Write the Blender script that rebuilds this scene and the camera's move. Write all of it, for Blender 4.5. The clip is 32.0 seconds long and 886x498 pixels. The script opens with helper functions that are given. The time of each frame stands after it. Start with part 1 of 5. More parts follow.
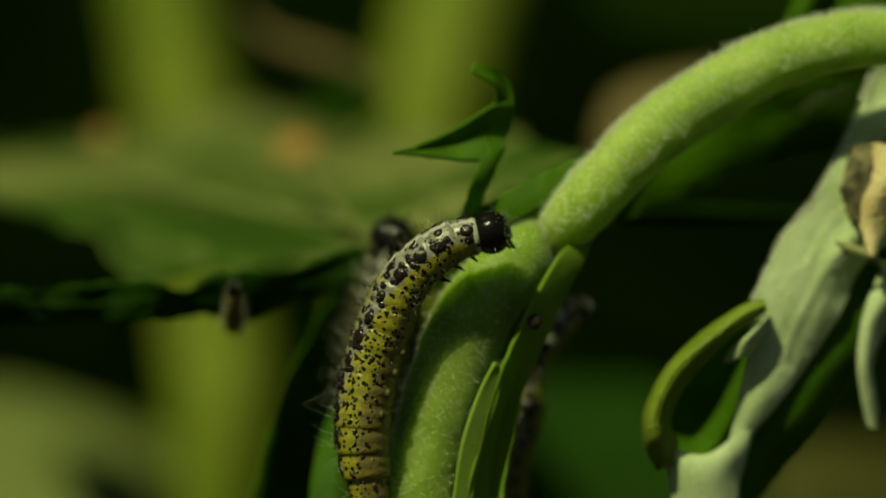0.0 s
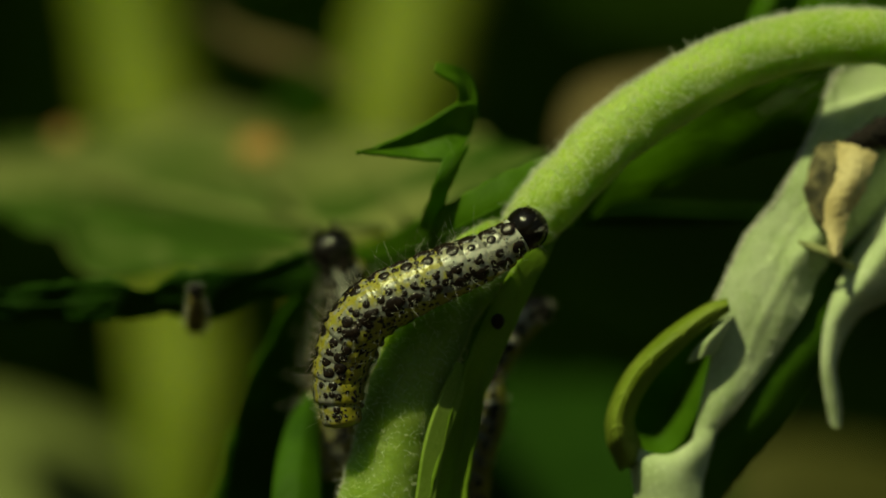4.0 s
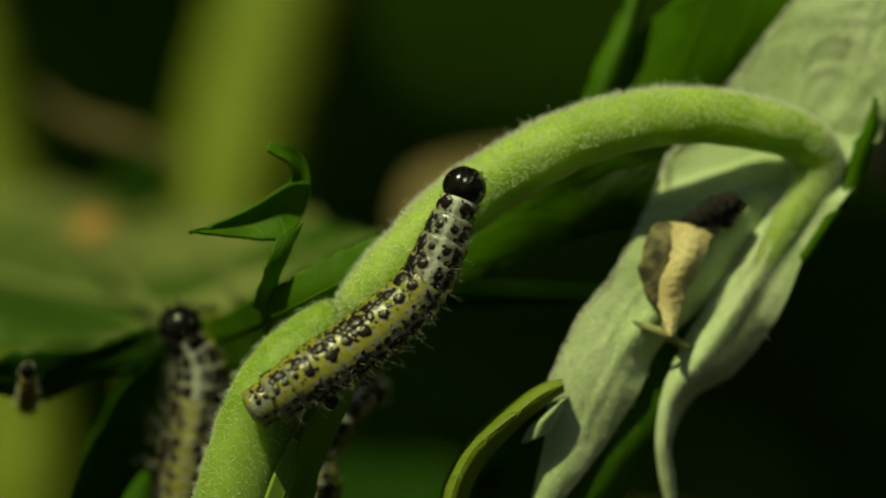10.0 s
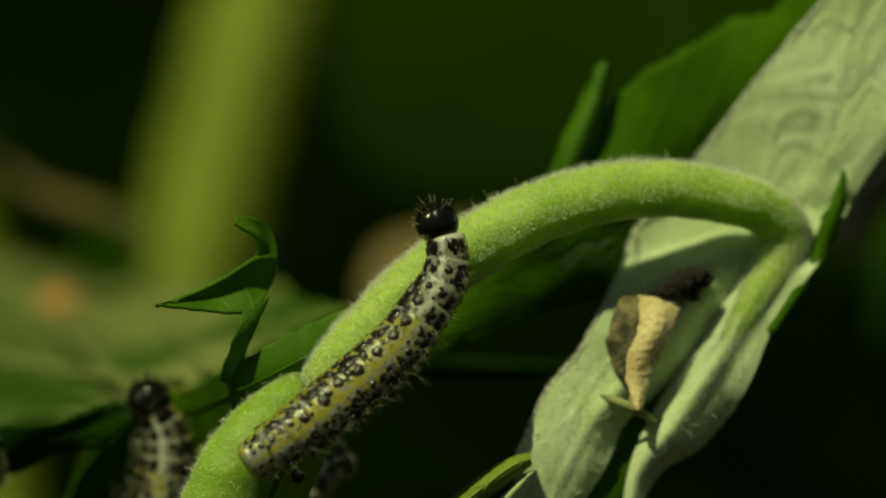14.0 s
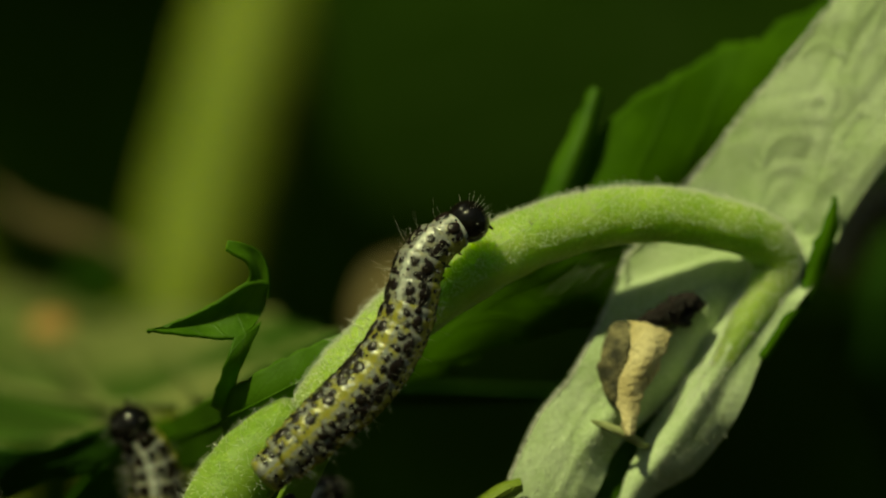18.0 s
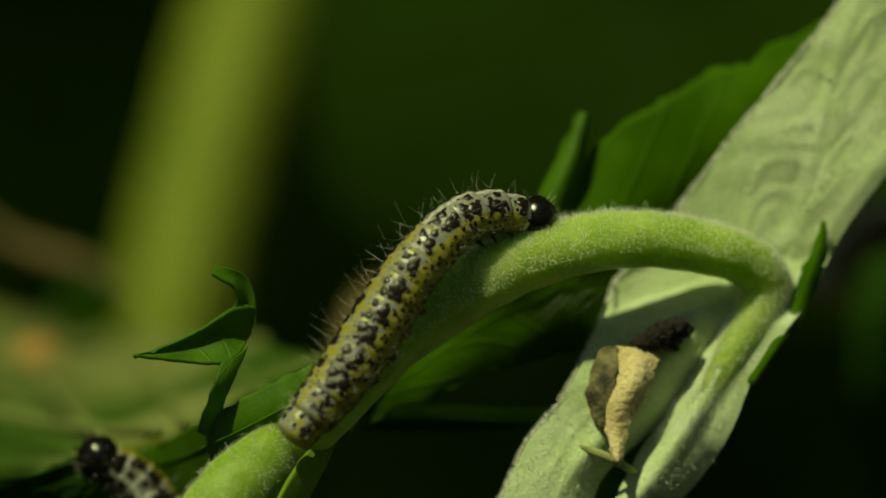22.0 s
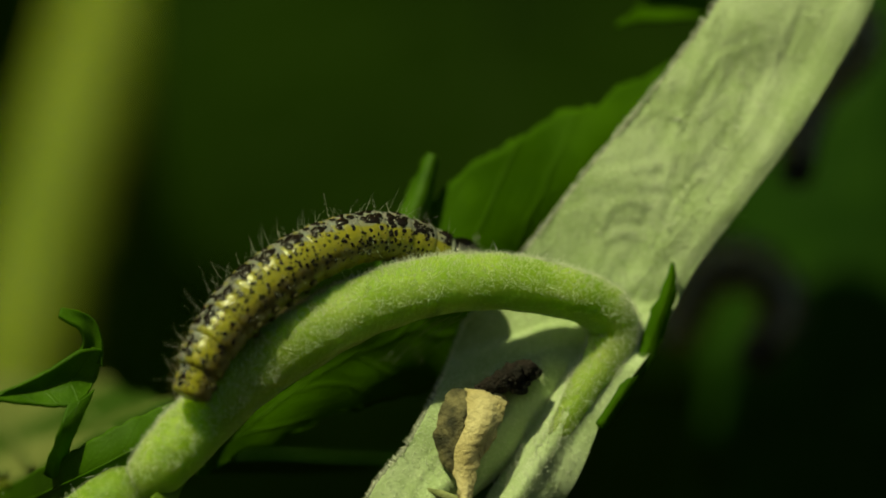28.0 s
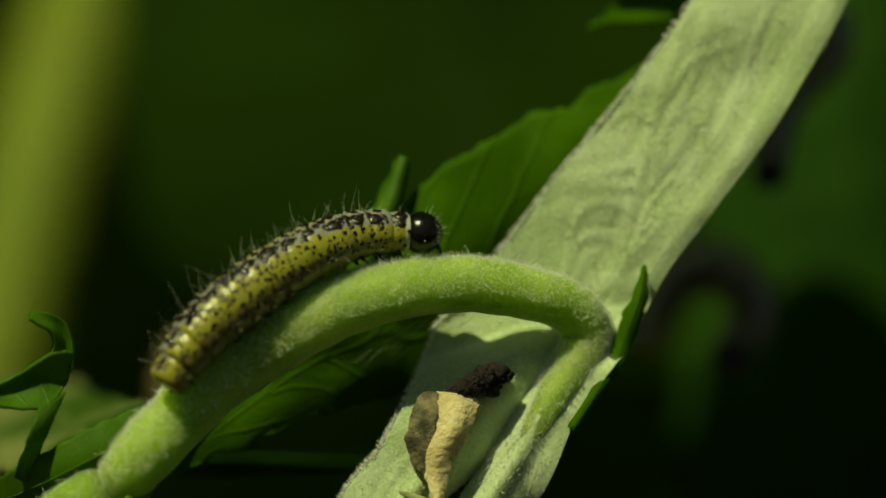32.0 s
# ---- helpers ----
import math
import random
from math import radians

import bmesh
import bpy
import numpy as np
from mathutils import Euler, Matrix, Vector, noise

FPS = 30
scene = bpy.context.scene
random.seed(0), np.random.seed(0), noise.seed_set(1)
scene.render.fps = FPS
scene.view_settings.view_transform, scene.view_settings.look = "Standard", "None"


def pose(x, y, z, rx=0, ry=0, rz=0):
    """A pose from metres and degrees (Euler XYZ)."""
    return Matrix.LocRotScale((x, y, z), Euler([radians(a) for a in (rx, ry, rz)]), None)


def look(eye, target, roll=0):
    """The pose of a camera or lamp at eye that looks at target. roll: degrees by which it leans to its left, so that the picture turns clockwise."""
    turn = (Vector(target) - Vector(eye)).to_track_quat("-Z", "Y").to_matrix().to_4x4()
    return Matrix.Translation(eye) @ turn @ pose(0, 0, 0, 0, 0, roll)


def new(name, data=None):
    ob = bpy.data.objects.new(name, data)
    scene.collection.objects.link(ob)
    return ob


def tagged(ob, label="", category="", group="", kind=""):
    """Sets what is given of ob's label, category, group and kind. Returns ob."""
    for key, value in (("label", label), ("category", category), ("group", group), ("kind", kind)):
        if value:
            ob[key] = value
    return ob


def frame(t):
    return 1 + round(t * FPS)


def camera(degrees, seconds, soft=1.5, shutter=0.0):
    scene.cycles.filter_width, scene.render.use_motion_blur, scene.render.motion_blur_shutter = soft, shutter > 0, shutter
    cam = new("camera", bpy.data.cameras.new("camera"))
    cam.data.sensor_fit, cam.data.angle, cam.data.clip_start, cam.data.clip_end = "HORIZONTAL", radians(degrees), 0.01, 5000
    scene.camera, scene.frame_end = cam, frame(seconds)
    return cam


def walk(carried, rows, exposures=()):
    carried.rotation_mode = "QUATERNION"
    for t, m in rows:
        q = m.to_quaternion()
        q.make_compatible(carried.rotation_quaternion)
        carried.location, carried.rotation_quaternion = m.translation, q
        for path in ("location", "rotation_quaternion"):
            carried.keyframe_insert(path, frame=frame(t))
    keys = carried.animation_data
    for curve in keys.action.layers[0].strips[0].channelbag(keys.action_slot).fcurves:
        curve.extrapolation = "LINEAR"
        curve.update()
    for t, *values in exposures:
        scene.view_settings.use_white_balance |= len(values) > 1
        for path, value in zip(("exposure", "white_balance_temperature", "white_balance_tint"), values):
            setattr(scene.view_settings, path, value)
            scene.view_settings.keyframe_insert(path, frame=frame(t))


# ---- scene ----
# plan units: u to the right and v downwards in steps of 0.04 mm in the plane of the stem, y millimetres behind that plane
UNIT, REACH, HEIGHT = 0.00004, 600.0, 0.5


def slant(u):
    """The whole plant runs away from the lens towards its right, in millimetres."""
    return max(-6.5, min(3.7, 0.007 * (u - 1171)))


def at(u, v, y=0.0):
    """A place by its direction from the tripod head and its depth behind the plane of the stem."""
    y += slant(u)
    far = (REACH + y) / REACH
    return Vector(((u - 1171) * UNIT * far, y * 0.001, HEIGHT - (v - 223) * UNIT * far))


# ---- camera: a long macro lens panned on a slowly creeping support ----
cam = camera(5.984, 32.0, 1.7)
cam.data.dof.use_dof = True
cam.data.dof.focus_distance = 0.5962
cam.data.dof.aperture_fstop = 11.5
EYE = Vector((0, -REACH * 0.001, HEIGHT))
PAN = []
PAN += [(0, 780.4, 443.7, -5.1), (0.5, 794.0, 438.7, -5.1), (1, 803.9, 436.7, -5.0), (1.5, 815.6, 439.7, -4.9), (2, 821.9, 443.0, -4.8), (2.5, 825.9, 441.2, -4.6), (3, 831.1, 441.3, -4.3), (3.5, 838.0, 445.9, -3.9), (5.5, 884.8, 431.6, -3.6), (6, 899.1, 425.6, -3.2), (6.5, 913.7, 408.8, -2.9), (7, 938.4, 384.5, -2.7)]
PAN += [(7.5, 980.6, 355.6, -2.5), (8, 1026.3, 341.9, -2.4), (8.5, 1060.0, 340.2, -2.4), (9, 1093.3, 337.9, -2.1), (9.5, 1119.9, 328.7, -1.6), (10, 1142.8, 302.4, -1.0), (10.5, 1154.5, 279.0, -0.3), (11, 1163.7, 239.0, 0.1), (11.5, 1170.3, 191.4, 0.4), (12, 1175.1, 176.3, 0.4), (12.5, 1184.6, 174.5, 0.3), (13, 1188.8, 170.9, 0.1)]
PAN += [(13.5, 1194.9, 172.4, -0.0), (15.5, 1213.2, 165.8, -0.0), (16, 1215.0, 153.5, -0.1), (16.5, 1214.9, 144.4, -0.2), (17, 1216.6, 139.5, -0.3), (17.5, 1217.9, 136.4, -0.1), (18, 1216.1, 127.1, -0.0), (18.5, 1216.2, 115.1, 0.2), (19, 1218.2, 110.7, 0.5), (19.5, 1214.3, 102.0, 0.9), (20, 1219.0, 106.4, 1.2), (20.5, 1216.3, 100.9, 1.5)]
PAN += [(21, 1214.0, 96.6, 1.6), (21.5, 1219.8, 93.5, 1.9), (22, 1238.2, 83.1, 2.2), (22.5, 1267.9, 66.1, 2.8), (23, 1315.6, 62.0, 3.2), (23.5, 1353.0, 52.5, 3.4), (24, 1378.4, 45.6, 3.3), (24.5, 1393.3, 42.9, 3.1), (25, 1408.9, 40.7, 3.2), (25.5, 1425.3, 38.7, 3.5), (27.5, 1496.8, 18.1, 4.0), (28, 1506.1, 9.0, 4.4)]
PAN += [(28.5, 1515.8, 7.0, 4.6), (29, 1523.4, 7.5, 4.6), (29.5, 1532.1, 3.7, 4.7), (30, 1536.5, 3.7, 4.9), (30.5, 1546.8, 6.4, 5.0), (31, 1549.1, 8.6, 5.2), (31.5, 1554.9, 8.4, 5.3), (32, 1555.9, 4.5, 5.5)]
walk(cam, [(t, look(EYE + Vector((0, creep * 0.001, 0)), at(u, v))) for t, u, v, creep in PAN], [(0, -0.58, 8500, -19), (32, -0.58, 8500, -19)])

# ---- light: a high sun from the front and left, a weak sky ----
SUN = Vector((-0.33, -0.50, 0.80)).normalized()
world = bpy.data.worlds.new("world")
scene.world = world
world.use_nodes = True
wn = world.node_tree.nodes
sky = wn.new("ShaderNodeTexSky")
sky.sky_type, sky.sun_disc = "NISHITA", False
sky.sun_elevation, sky.sun_rotation = math.asin(SUN.z), math.atan2(SUN.x, SUN.y)
wn["Background"].inputs["Strength"].default_value = 0.06
world.node_tree.links.new(sky.outputs["Color"], wn["Background"].inputs["Color"])
sun = new("sun", bpy.data.lights.new("sun", "SUN"))
sun.data.energy, sun.data.angle, sun.data.color = 5.0, radians(0.5), (0.97, 0.94, 0.64)
sun.matrix_world = look(SUN * 5 + EYE, EYE)


# ---- materials ----
class Mat:
    """A small node builder."""

    def __init__(self, name):
        self.m = bpy.data.materials.new(name)
        self.m.use_nodes = True
        self.t = self.m.node_tree
        self.bsdf = self.t.nodes["Principled BSDF"]
        self.out = self.t.nodes["Material Output"]

    def node(self, kind, inputs=None, **props):
        n = self.t.nodes.new("ShaderNode" + kind)
        for k, v in props.items():
            setattr(n, k, v)
        for k, v in (inputs or {}).items():
            self.put(n.inputs[k], v)
        return n

    def put(self, socket, v):
        if isinstance(v, bpy.types.NodeSocket):
            self.t.links.new(v, socket)
        elif isinstance(v, tuple) and len(v) == 3 and socket.type == "RGBA":
            socket.default_value = (*v, 1)
        else:
            socket.default_value = v

    def math(self, op, a, b=0.0, c=0.0):
        n = self.node("Math", operation=op)
        for s, v in zip(n.inputs, (a, b, c)):
            self.put(s, v)
        return n.outputs[0]

    def step(self, v, lo, hi):
        n = self.node("MapRange", {"Value": v, "From Min": lo, "From Max": hi}, interpolation_type="SMOOTHSTEP")
        return n.outputs[0]

    def noise(self, scale, detail=3.0, co=None, rough=0.55):
        n = self.node("TexNoise", {"Scale": scale, "Detail": detail, "Roughness": rough})
        if co:
            self.put(n.inputs["Vector"], co)
        return n.outputs["Fac"]

    def voronoi(self, scale, co=None, feature="F1", rand=1.0):
        n = self.node("TexVoronoi", {"Scale": scale, "Randomness": rand}, feature=feature)
        if co:
            self.put(n.inputs["Vector"], co)
        return n.outputs["Distance"]

    def mix(self, fac, a, b):
        n = self.node("Mix", data_type="RGBA")
        self.put(n.inputs[0], fac)
        self.put(n.inputs[6], a)
        self.put(n.inputs[7], b)
        return n.outputs[2]

    def coord(self, which="Object"):
        return self.node("TexCoord").outputs[which]

    def bump(self, height, strength, distance):
        n = self.node("Bump", {"Strength": strength, "Distance": distance, "Height": height})
        self.put(self.bsdf.inputs["Normal"], n.outputs[0])
        return n.outputs[0]

    def base(self, color, rough=0.5, **more):
        self.put(self.bsdf.inputs["Base Color"], color)
        self.put(self.bsdf.inputs["Roughness"], rough)
        self.put(self.bsdf.inputs["Specular IOR Level"], more.pop("Gloss", 0.3))
        for k, v in more.items():
            self.put(self.bsdf.inputs[k.replace("_", " ")], v)
        return self

    def thin(self, color, amount):
        """Light that passes through a leaf."""
        tr = self.node("BsdfTranslucent", {"Color": color})
        mx = self.node("MixShader", {0: amount, 1: self.bsdf.outputs[0], 2: tr.outputs[0]})
        self.put(self.out.inputs["Surface"], mx.outputs[0])
        return self


def leaf_mat(name, dark, light, rough=0.5, through_color=(0.1, 0.2, 0.01), thin=0.25, veins=0.35, rows=9.0, fuzz=0.0, blotch=220, relief=0.6, gloss=0.15, net_scale=1500, net_relief=-0.15, blot_edge=0.2, net_mix=0.15, sheen=0.0, depth=0.00025):
    m = Mat(name)
    uv = m.node("SeparateXYZ", {0: m.coord("UV")})
    s, w = uv.outputs[0], uv.outputs[1]
    co = m.coord("Object")
    wob = m.math("MULTIPLY", m.math("SUBTRACT", m.noise(160, 2, co), 0.5), 0.10)
    side = m.math("ABSOLUTE", m.math("SUBTRACT", m.math("ADD", w, wob), 0.5))
    along = m.math("FRACT", m.math("MULTIPLY", m.math("SUBTRACT", m.math("ADD", s, wob), m.math("MULTIPLY", side, 0.35)), rows))
    lateral = m.step(m.math("ABSOLUTE", m.math("SUBTRACT", along, 0.5)), 0.0, 0.09)
    mid = m.step(side, 0.0, 0.03)
    vein = m.math("SUBTRACT", 1.0, m.math("MULTIPLY", lateral, mid))
    cells = m.voronoi(net_scale, co, "DISTANCE_TO_EDGE")
    net = m.math("SUBTRACT", 1.0, m.step(cells, 0.0, 0.12))
    blot = m.noise(blotch, 4, co)
    grain = m.noise(4200, 3, co)
    col = m.mix(m.step(blot, 0.5 - blot_edge, 0.5 + blot_edge), dark, light)
    col = m.mix(m.math("MULTIPLY", vein, veins), col, tuple(min(1, c * 1.5 + 0.03) for c in light))
    col = m.mix(m.math("MULTIPLY", net, net_mix), col, dark)
    col = m.mix(m.math("MULTIPLY", m.step(grain, 0.5, 0.75), 0.25 + fuzz), col, tuple(min(1, c * 1.35 + 0.03) for c in light))
    m.base(col, rough, Gloss=gloss, Sheen_Weight=sheen, Sheen_Roughness=0.5)
    h = m.math("ADD", m.math("MULTIPLY", vein, relief), m.math("ADD", m.math("MULTIPLY", grain, 0.25), m.math("MULTIPLY", net, net_relief)))
    m.bump(h, 0.5, depth)
    m.thin(m.mix(m.math("MULTIPLY", vein, 0.5), through_color, tuple(c * 0.5 for c in through_color)), thin)
    return m.m


def stem_mat(name, dark, light, rough=0.45, scale=1.0, sheen=0.0):
    m = Mat(name)
    co = m.coord("Object")
    grain = m.noise(2600 * scale, 4, co)
    blot = m.noise(260 * scale, 3, co)
    col = m.mix(m.step(blot, 0.3, 0.7), dark, light)
    col = m.mix(m.math("MULTIPLY", m.step(grain, 0.52, 0.7), 0.35), col, tuple(min(1, c * 1.3 + 0.05) for c in light))
    m.base(col, rough, Subsurface_Weight=1.0, Subsurface_Scale=0.006, Gloss=0.25, Subsurface_Radius=(0.9, 1.0, 0.25), Sheen_Weight=sheen, Sheen_Roughness=0.45)
    m.bump(m.math("ADD", grain, m.math("MULTIPLY", blot, 0.8)), 0.45, 0.00025)
    return m.m


def plain_mat(name, a, b, rough=0.5, scale=900, bump=0.3, depth=0.0002, **more):
    m = Mat(name)
    co = m.coord("Object")
    n = m.noise(scale, 5, co)
    m.base(m.mix(m.step(n, 0.3, 0.7), a, b), rough, **more)
    m.bump(m.noise(scale * 4, 4, co), bump, depth)
    return m.m


PALE = leaf_mat("pale_leaf", (0.46, 0.57, 0.30), (0.60, 0.69, 0.455), 0.65, (0.2, 0.35, 0.03), 0.12, 0.0, 9, 0.3, 330, 0.05, 0.15, 1500, 0.0, 0.2, 0.0, 0.35, 0.0004)
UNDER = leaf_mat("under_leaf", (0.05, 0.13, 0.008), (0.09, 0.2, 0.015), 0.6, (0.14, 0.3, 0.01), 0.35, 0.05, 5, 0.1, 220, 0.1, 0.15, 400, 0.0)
SHEATH = leaf_mat("stipule_skin", (0.19, 0.33, 0.03), (0.26, 0.40, 0.06), 0.55, (0.2, 0.4, 0.01), 0.4, 0.05, 5, 0.1, 220, 0.1, 0.15, 400, 0.0)
LIGHT = leaf_mat("light_stipule_skin", (0.22, 0.36, 0.05), (0.32, 0.45, 0.10), 0.5, (0.2, 0.4, 0.01), 0.3, 0.0, 5, 0.1, 220, 0.0, 0.15, 1500, 0.0, 0.2, 0.0)
FOLD = leaf_mat("leaf_fold_skin", (0.055, 0.13, 0.007), (0.085, 0.19, 0.012), 0.55, (0.14, 0.32, 0.006), 0.35, 0.0, 8, 0.1, 220, 0.0, 0.15, 1500, 0.0, 0.2, 0.0)
TOOTHED = leaf_mat("toothed_leaf_skin", (0.048, 0.122, 0.004), (0.074, 0.175, 0.006), 0.6, (0.12, 0.3, 0.004), 0.35, 0.12, 8, 0.0, 220, 0.6, 0.06)
GREEN = leaf_mat("green_leaf", (0.03, 0.085, 0.004), (0.05, 0.135, 0.007), 0.65, (0.10, 0.26, 0.006), 0.3, 0.3, 8)
CURL = leaf_mat("leaflet_skin", (0.055, 0.14, 0.008), (0.10, 0.22, 0.016), 0.5, (0.14, 0.32, 0.01), 0.4, 0.08, 5, 0.2, 400, 0.3, 0.2, 1500, -0.05, 0.2, 0.05)
# green darkened below real foliage: the leaves' shade is in the base colour
DEEP_SHADE = leaf_mat("shade_toned_leaf", (0.012, 0.045, 0.002), (0.024, 0.072, 0.004), 0.7, (0.05, 0.14, 0.004), 0.25, 0.3, 8, 0.0, 220, 0.6, 0.1)
# near-black green that holds the shade of the far background
FAR_LEAF = leaf_mat("far_shade_skin", (0.010, 0.026, 0.0006), (0.018, 0.044, 0.001), 0.7, (0.04, 0.09, 0.001), 0.2, 0.3, 8, 0.0, 60, 0.4, 0.05)
WIDE = leaf_mat("wide_leaf_skin", (0.04, 0.09, 0.01), (0.22, 0.24, 0.085), 0.6, (0.1, 0.2, 0.02), 0.15, 0.25, 5, 0.0, 38, 0.6, 0.15, 1500, -0.15, 0.06)
MID2 = leaf_mat("fold_leaf", (0.03, 0.085, 0.005), (0.055, 0.14, 0.008), 0.6, (0.1, 0.26, 0.006), 0.3, 0.3, 8)
# a milder green, also darkened to carry shade
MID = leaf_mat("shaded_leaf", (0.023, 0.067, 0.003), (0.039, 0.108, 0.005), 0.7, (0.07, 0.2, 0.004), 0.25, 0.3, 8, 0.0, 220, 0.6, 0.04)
OLIVE = leaf_mat("olive_leaf", (0.15, 0.18, 0.06), (0.2, 0.24, 0.08), 0.6, (0.15, 0.2, 0.02), 0.2, 0.3, 6)
RIM = leaf_mat("yellow_green_leaf", (0.15, 0.22, 0.02), (0.26, 0.33, 0.06), 0.5, (0.2, 0.3, 0.02), 0.2, 0.2, 7)
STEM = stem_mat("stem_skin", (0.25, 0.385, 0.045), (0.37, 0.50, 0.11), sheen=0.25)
# the same skin darkened, with the lower stem's shade in its colour
STEM_SHADED = stem_mat("shaded_stem_skin", (0.165, 0.265, 0.03), (0.25, 0.36, 0.075), sheen=0.2)
FAR_STEM = stem_mat("far_stem_skin", (0.15, 0.205, 0.02), (0.20, 0.245, 0.03), 0.6, 0.3)
def hair_mat(name, color, glow):
    """A fine clear hair: light scatters off it and through it."""
    m = Mat(name)
    tone = m.mix(m.noise(900, 2, m.coord("Object")), tuple(c * 0.85 for c in color), color)
    m.base(tone, 0.3, Gloss=0.5)
    m.thin(tone, glow)
    return m.m


HAIR = hair_mat("plant_hair", (0.93, 0.95, 0.84), 0.12)
WHITE_HAIR = hair_mat("white_hair", (0.95, 0.96, 0.9), 0.12)
PALE_HAIR = hair_mat("body_hair", (0.94, 0.94, 0.84), 0.15)
DRY = plain_mat("dry_leaf", (0.52, 0.41, 0.21), (0.72, 0.60, 0.36), 0.8, 500, 0.8, 0.0004)
TAN = plain_mat("withered_leaf", (0.09, 0.07, 0.03), (0.15, 0.11, 0.05), 0.8, 300)
DULL = plain_mat("dull_leaf", (0.04, 0.042, 0.006), (0.065, 0.062, 0.01), 0.8, 300)
SCORCH = plain_mat("scorched_leaf", (0.30, 0.16, 0.05), (0.42, 0.24, 0.09), 0.8, 300)
FADED = plain_mat("faded_leaf", (0.10, 0.12, 0.04), (0.34, 0.36, 0.17), 0.7, 420, 0.6, 0.0003)
CRISP = plain_mat("dried_skin", (0.03, 0.028, 0.018), (0.26, 0.22, 0.12), 0.7, 700, 0.8, 0.0004)
BLACKEN = plain_mat("black_crust", (0.008, 0.006, 0.006), (0.03, 0.02, 0.02), 0.6, 1200, 0.9, 0.0005)
BLACK = plain_mat("black_skin", (0.004, 0.0035, 0.003), (0.008, 0.006, 0.005), 0.15, 1500, 0.15, Gloss=0.4)
SPOT = plain_mat("spot_skin", (0.009, 0.006, 0.005), (0.018, 0.011, 0.009), 0.2, 3000, 0.3, 0.0001, Gloss=0.45)
PROLEG = plain_mat("proleg_skin", (0.05, 0.045, 0.015), (0.10, 0.09, 0.03), 0.5, 1500)
SOIL = plain_mat("soil", (0.03, 0.022, 0.014), (0.07, 0.05, 0.03), 0.95, 30, 0.8, 0.01)
HEDGE = leaf_mat("hedge_leaf", (0.03, 0.07, 0.008), (0.05, 0.11, 0.012), 0.5, (0.05, 0.12, 0.01), 0.2, 0.3, 6)


def skin_mat(name, front, neck=False):
    """Caterpillar skin: grey-white with black marks, a thin yellow line on the back and a broad one along each side."""
    m = Mat(name)
    co = m.coord("Object")
    xyz = m.node("SeparateXYZ", {0: co})
    wob = m.math("MULTIPLY", m.math("SUBTRACT", m.noise(1500, 3, co), 0.5), 0.5)
    a = m.math("ADD", m.math("ABSOLUTE", m.math("ARCTAN2", xyz.outputs[0], xyz.outputs[2])), wob)
    back = m.math("SUBTRACT", 1.0, m.step(a, 0.05, 0.14))
    flank = m.math("MULTIPLY", m.step(a, 1.12, 1.26), m.math("SUBTRACT", 1.0, m.step(a, 1.85, 2.1)))
    belly = m.step(a, 1.8, 2.15)
    grey = m.mix(m.noise(2500, 3, co), (0.15, 0.15, 0.145), (0.33, 0.33, 0.31))
    yellow = m.mix(m.noise(1800, 3, co), (0.19, 0.175, 0.018), (0.40, 0.365, 0.045))
    tint = m.step(m.noise(900, 2, co), 0.42, 0.56)
    col = m.mix(m.math("MULTIPLY", tint, 0.25 if front else 0.85), grey, yellow)
    col = m.mix(m.math("MULTIPLY", back, 0.85), col, (0.5, 0.5, 0.45) if front else yellow)
    col = m.mix(m.math("MULTIPLY", flank, 0.92), col, yellow)
    col = m.mix(m.math("MULTIPLY", belly, 0.85), col, m.mix(m.noise(1500, 3, co), (0.09, 0.065, 0.012), (0.24, 0.18, 0.03)))
    size = m.math("ADD", 0.05, m.math("MULTIPLY", m.noise(1100, 2, co), 0.40))
    speck = m.math("SUBTRACT", 1.0, m.step(m.math("SUBTRACT", m.voronoi(2600, co), size), -0.08, 0.0))
    patch = m.step(m.noise(1300, 4, co, 0.6), 0.58 if front else 0.70, 0.62 if front else 0.74)
    patch = m.math("MULTIPLY", patch, m.math("SUBTRACT", 1.0, m.math("MAXIMUM", back, m.step(a, 0.95, 1.1))))
    if neck:
        collar = m.step(xyz.outputs[1], 0.00045, 0.0007)
        col = m.mix(m.math("MULTIPLY", collar, 0.9), col, (0.55, 0.55, 0.5))
        patch = m.math("MULTIPLY", patch, m.math("SUBTRACT", 1.0, collar))
        speck = m.math("MULTIPLY", speck, m.math("SUBTRACT", 1.0, collar))
    dark = m.math("MAXIMUM", m.math("MULTIPLY", speck, 0.85), m.math("MULTIPLY", patch, 0.92))
    col = m.mix(dark, col, (0.026, 0.016, 0.011))
    m.base(col, 0.24, Gloss=0.5, Subsurface_Weight=0.08, Subsurface_Scale=0.0005)
    m.bump(m.math("ADD", m.noise(3500, 3, co), m.math("MULTIPLY", speck, 0.6)), 0.5, 0.00012)
    return m.m


SKIN = skin_mat("caterpillar_skin", False)
SKIN_FRONT = skin_mat("caterpillar_skin_front", True)
SKIN_NECK = skin_mat("caterpillar_skin_neck", True, True)


# ---- mesh helpers ----
def part(name, bm, material, parent=None, label=""):
    """Links a bmesh as one mesh object under a thing or a part."""
    me = bpy.data.meshes.new(name)
    bm.to_mesh(me)
    bm.free()
    for f in me.polygons:
        f.use_smooth = True
    me.materials.append(material)
    ob = new(name, me)
    ob.parent = parent
    if label:
        ob["label"] = label
    return ob


def thing(name, place, label, category, group="", kind=""):
    ob = new(name)
    ob.location = place
    ob.empty_display_size = 0.002
    return tagged(ob, label, category, group, kind)


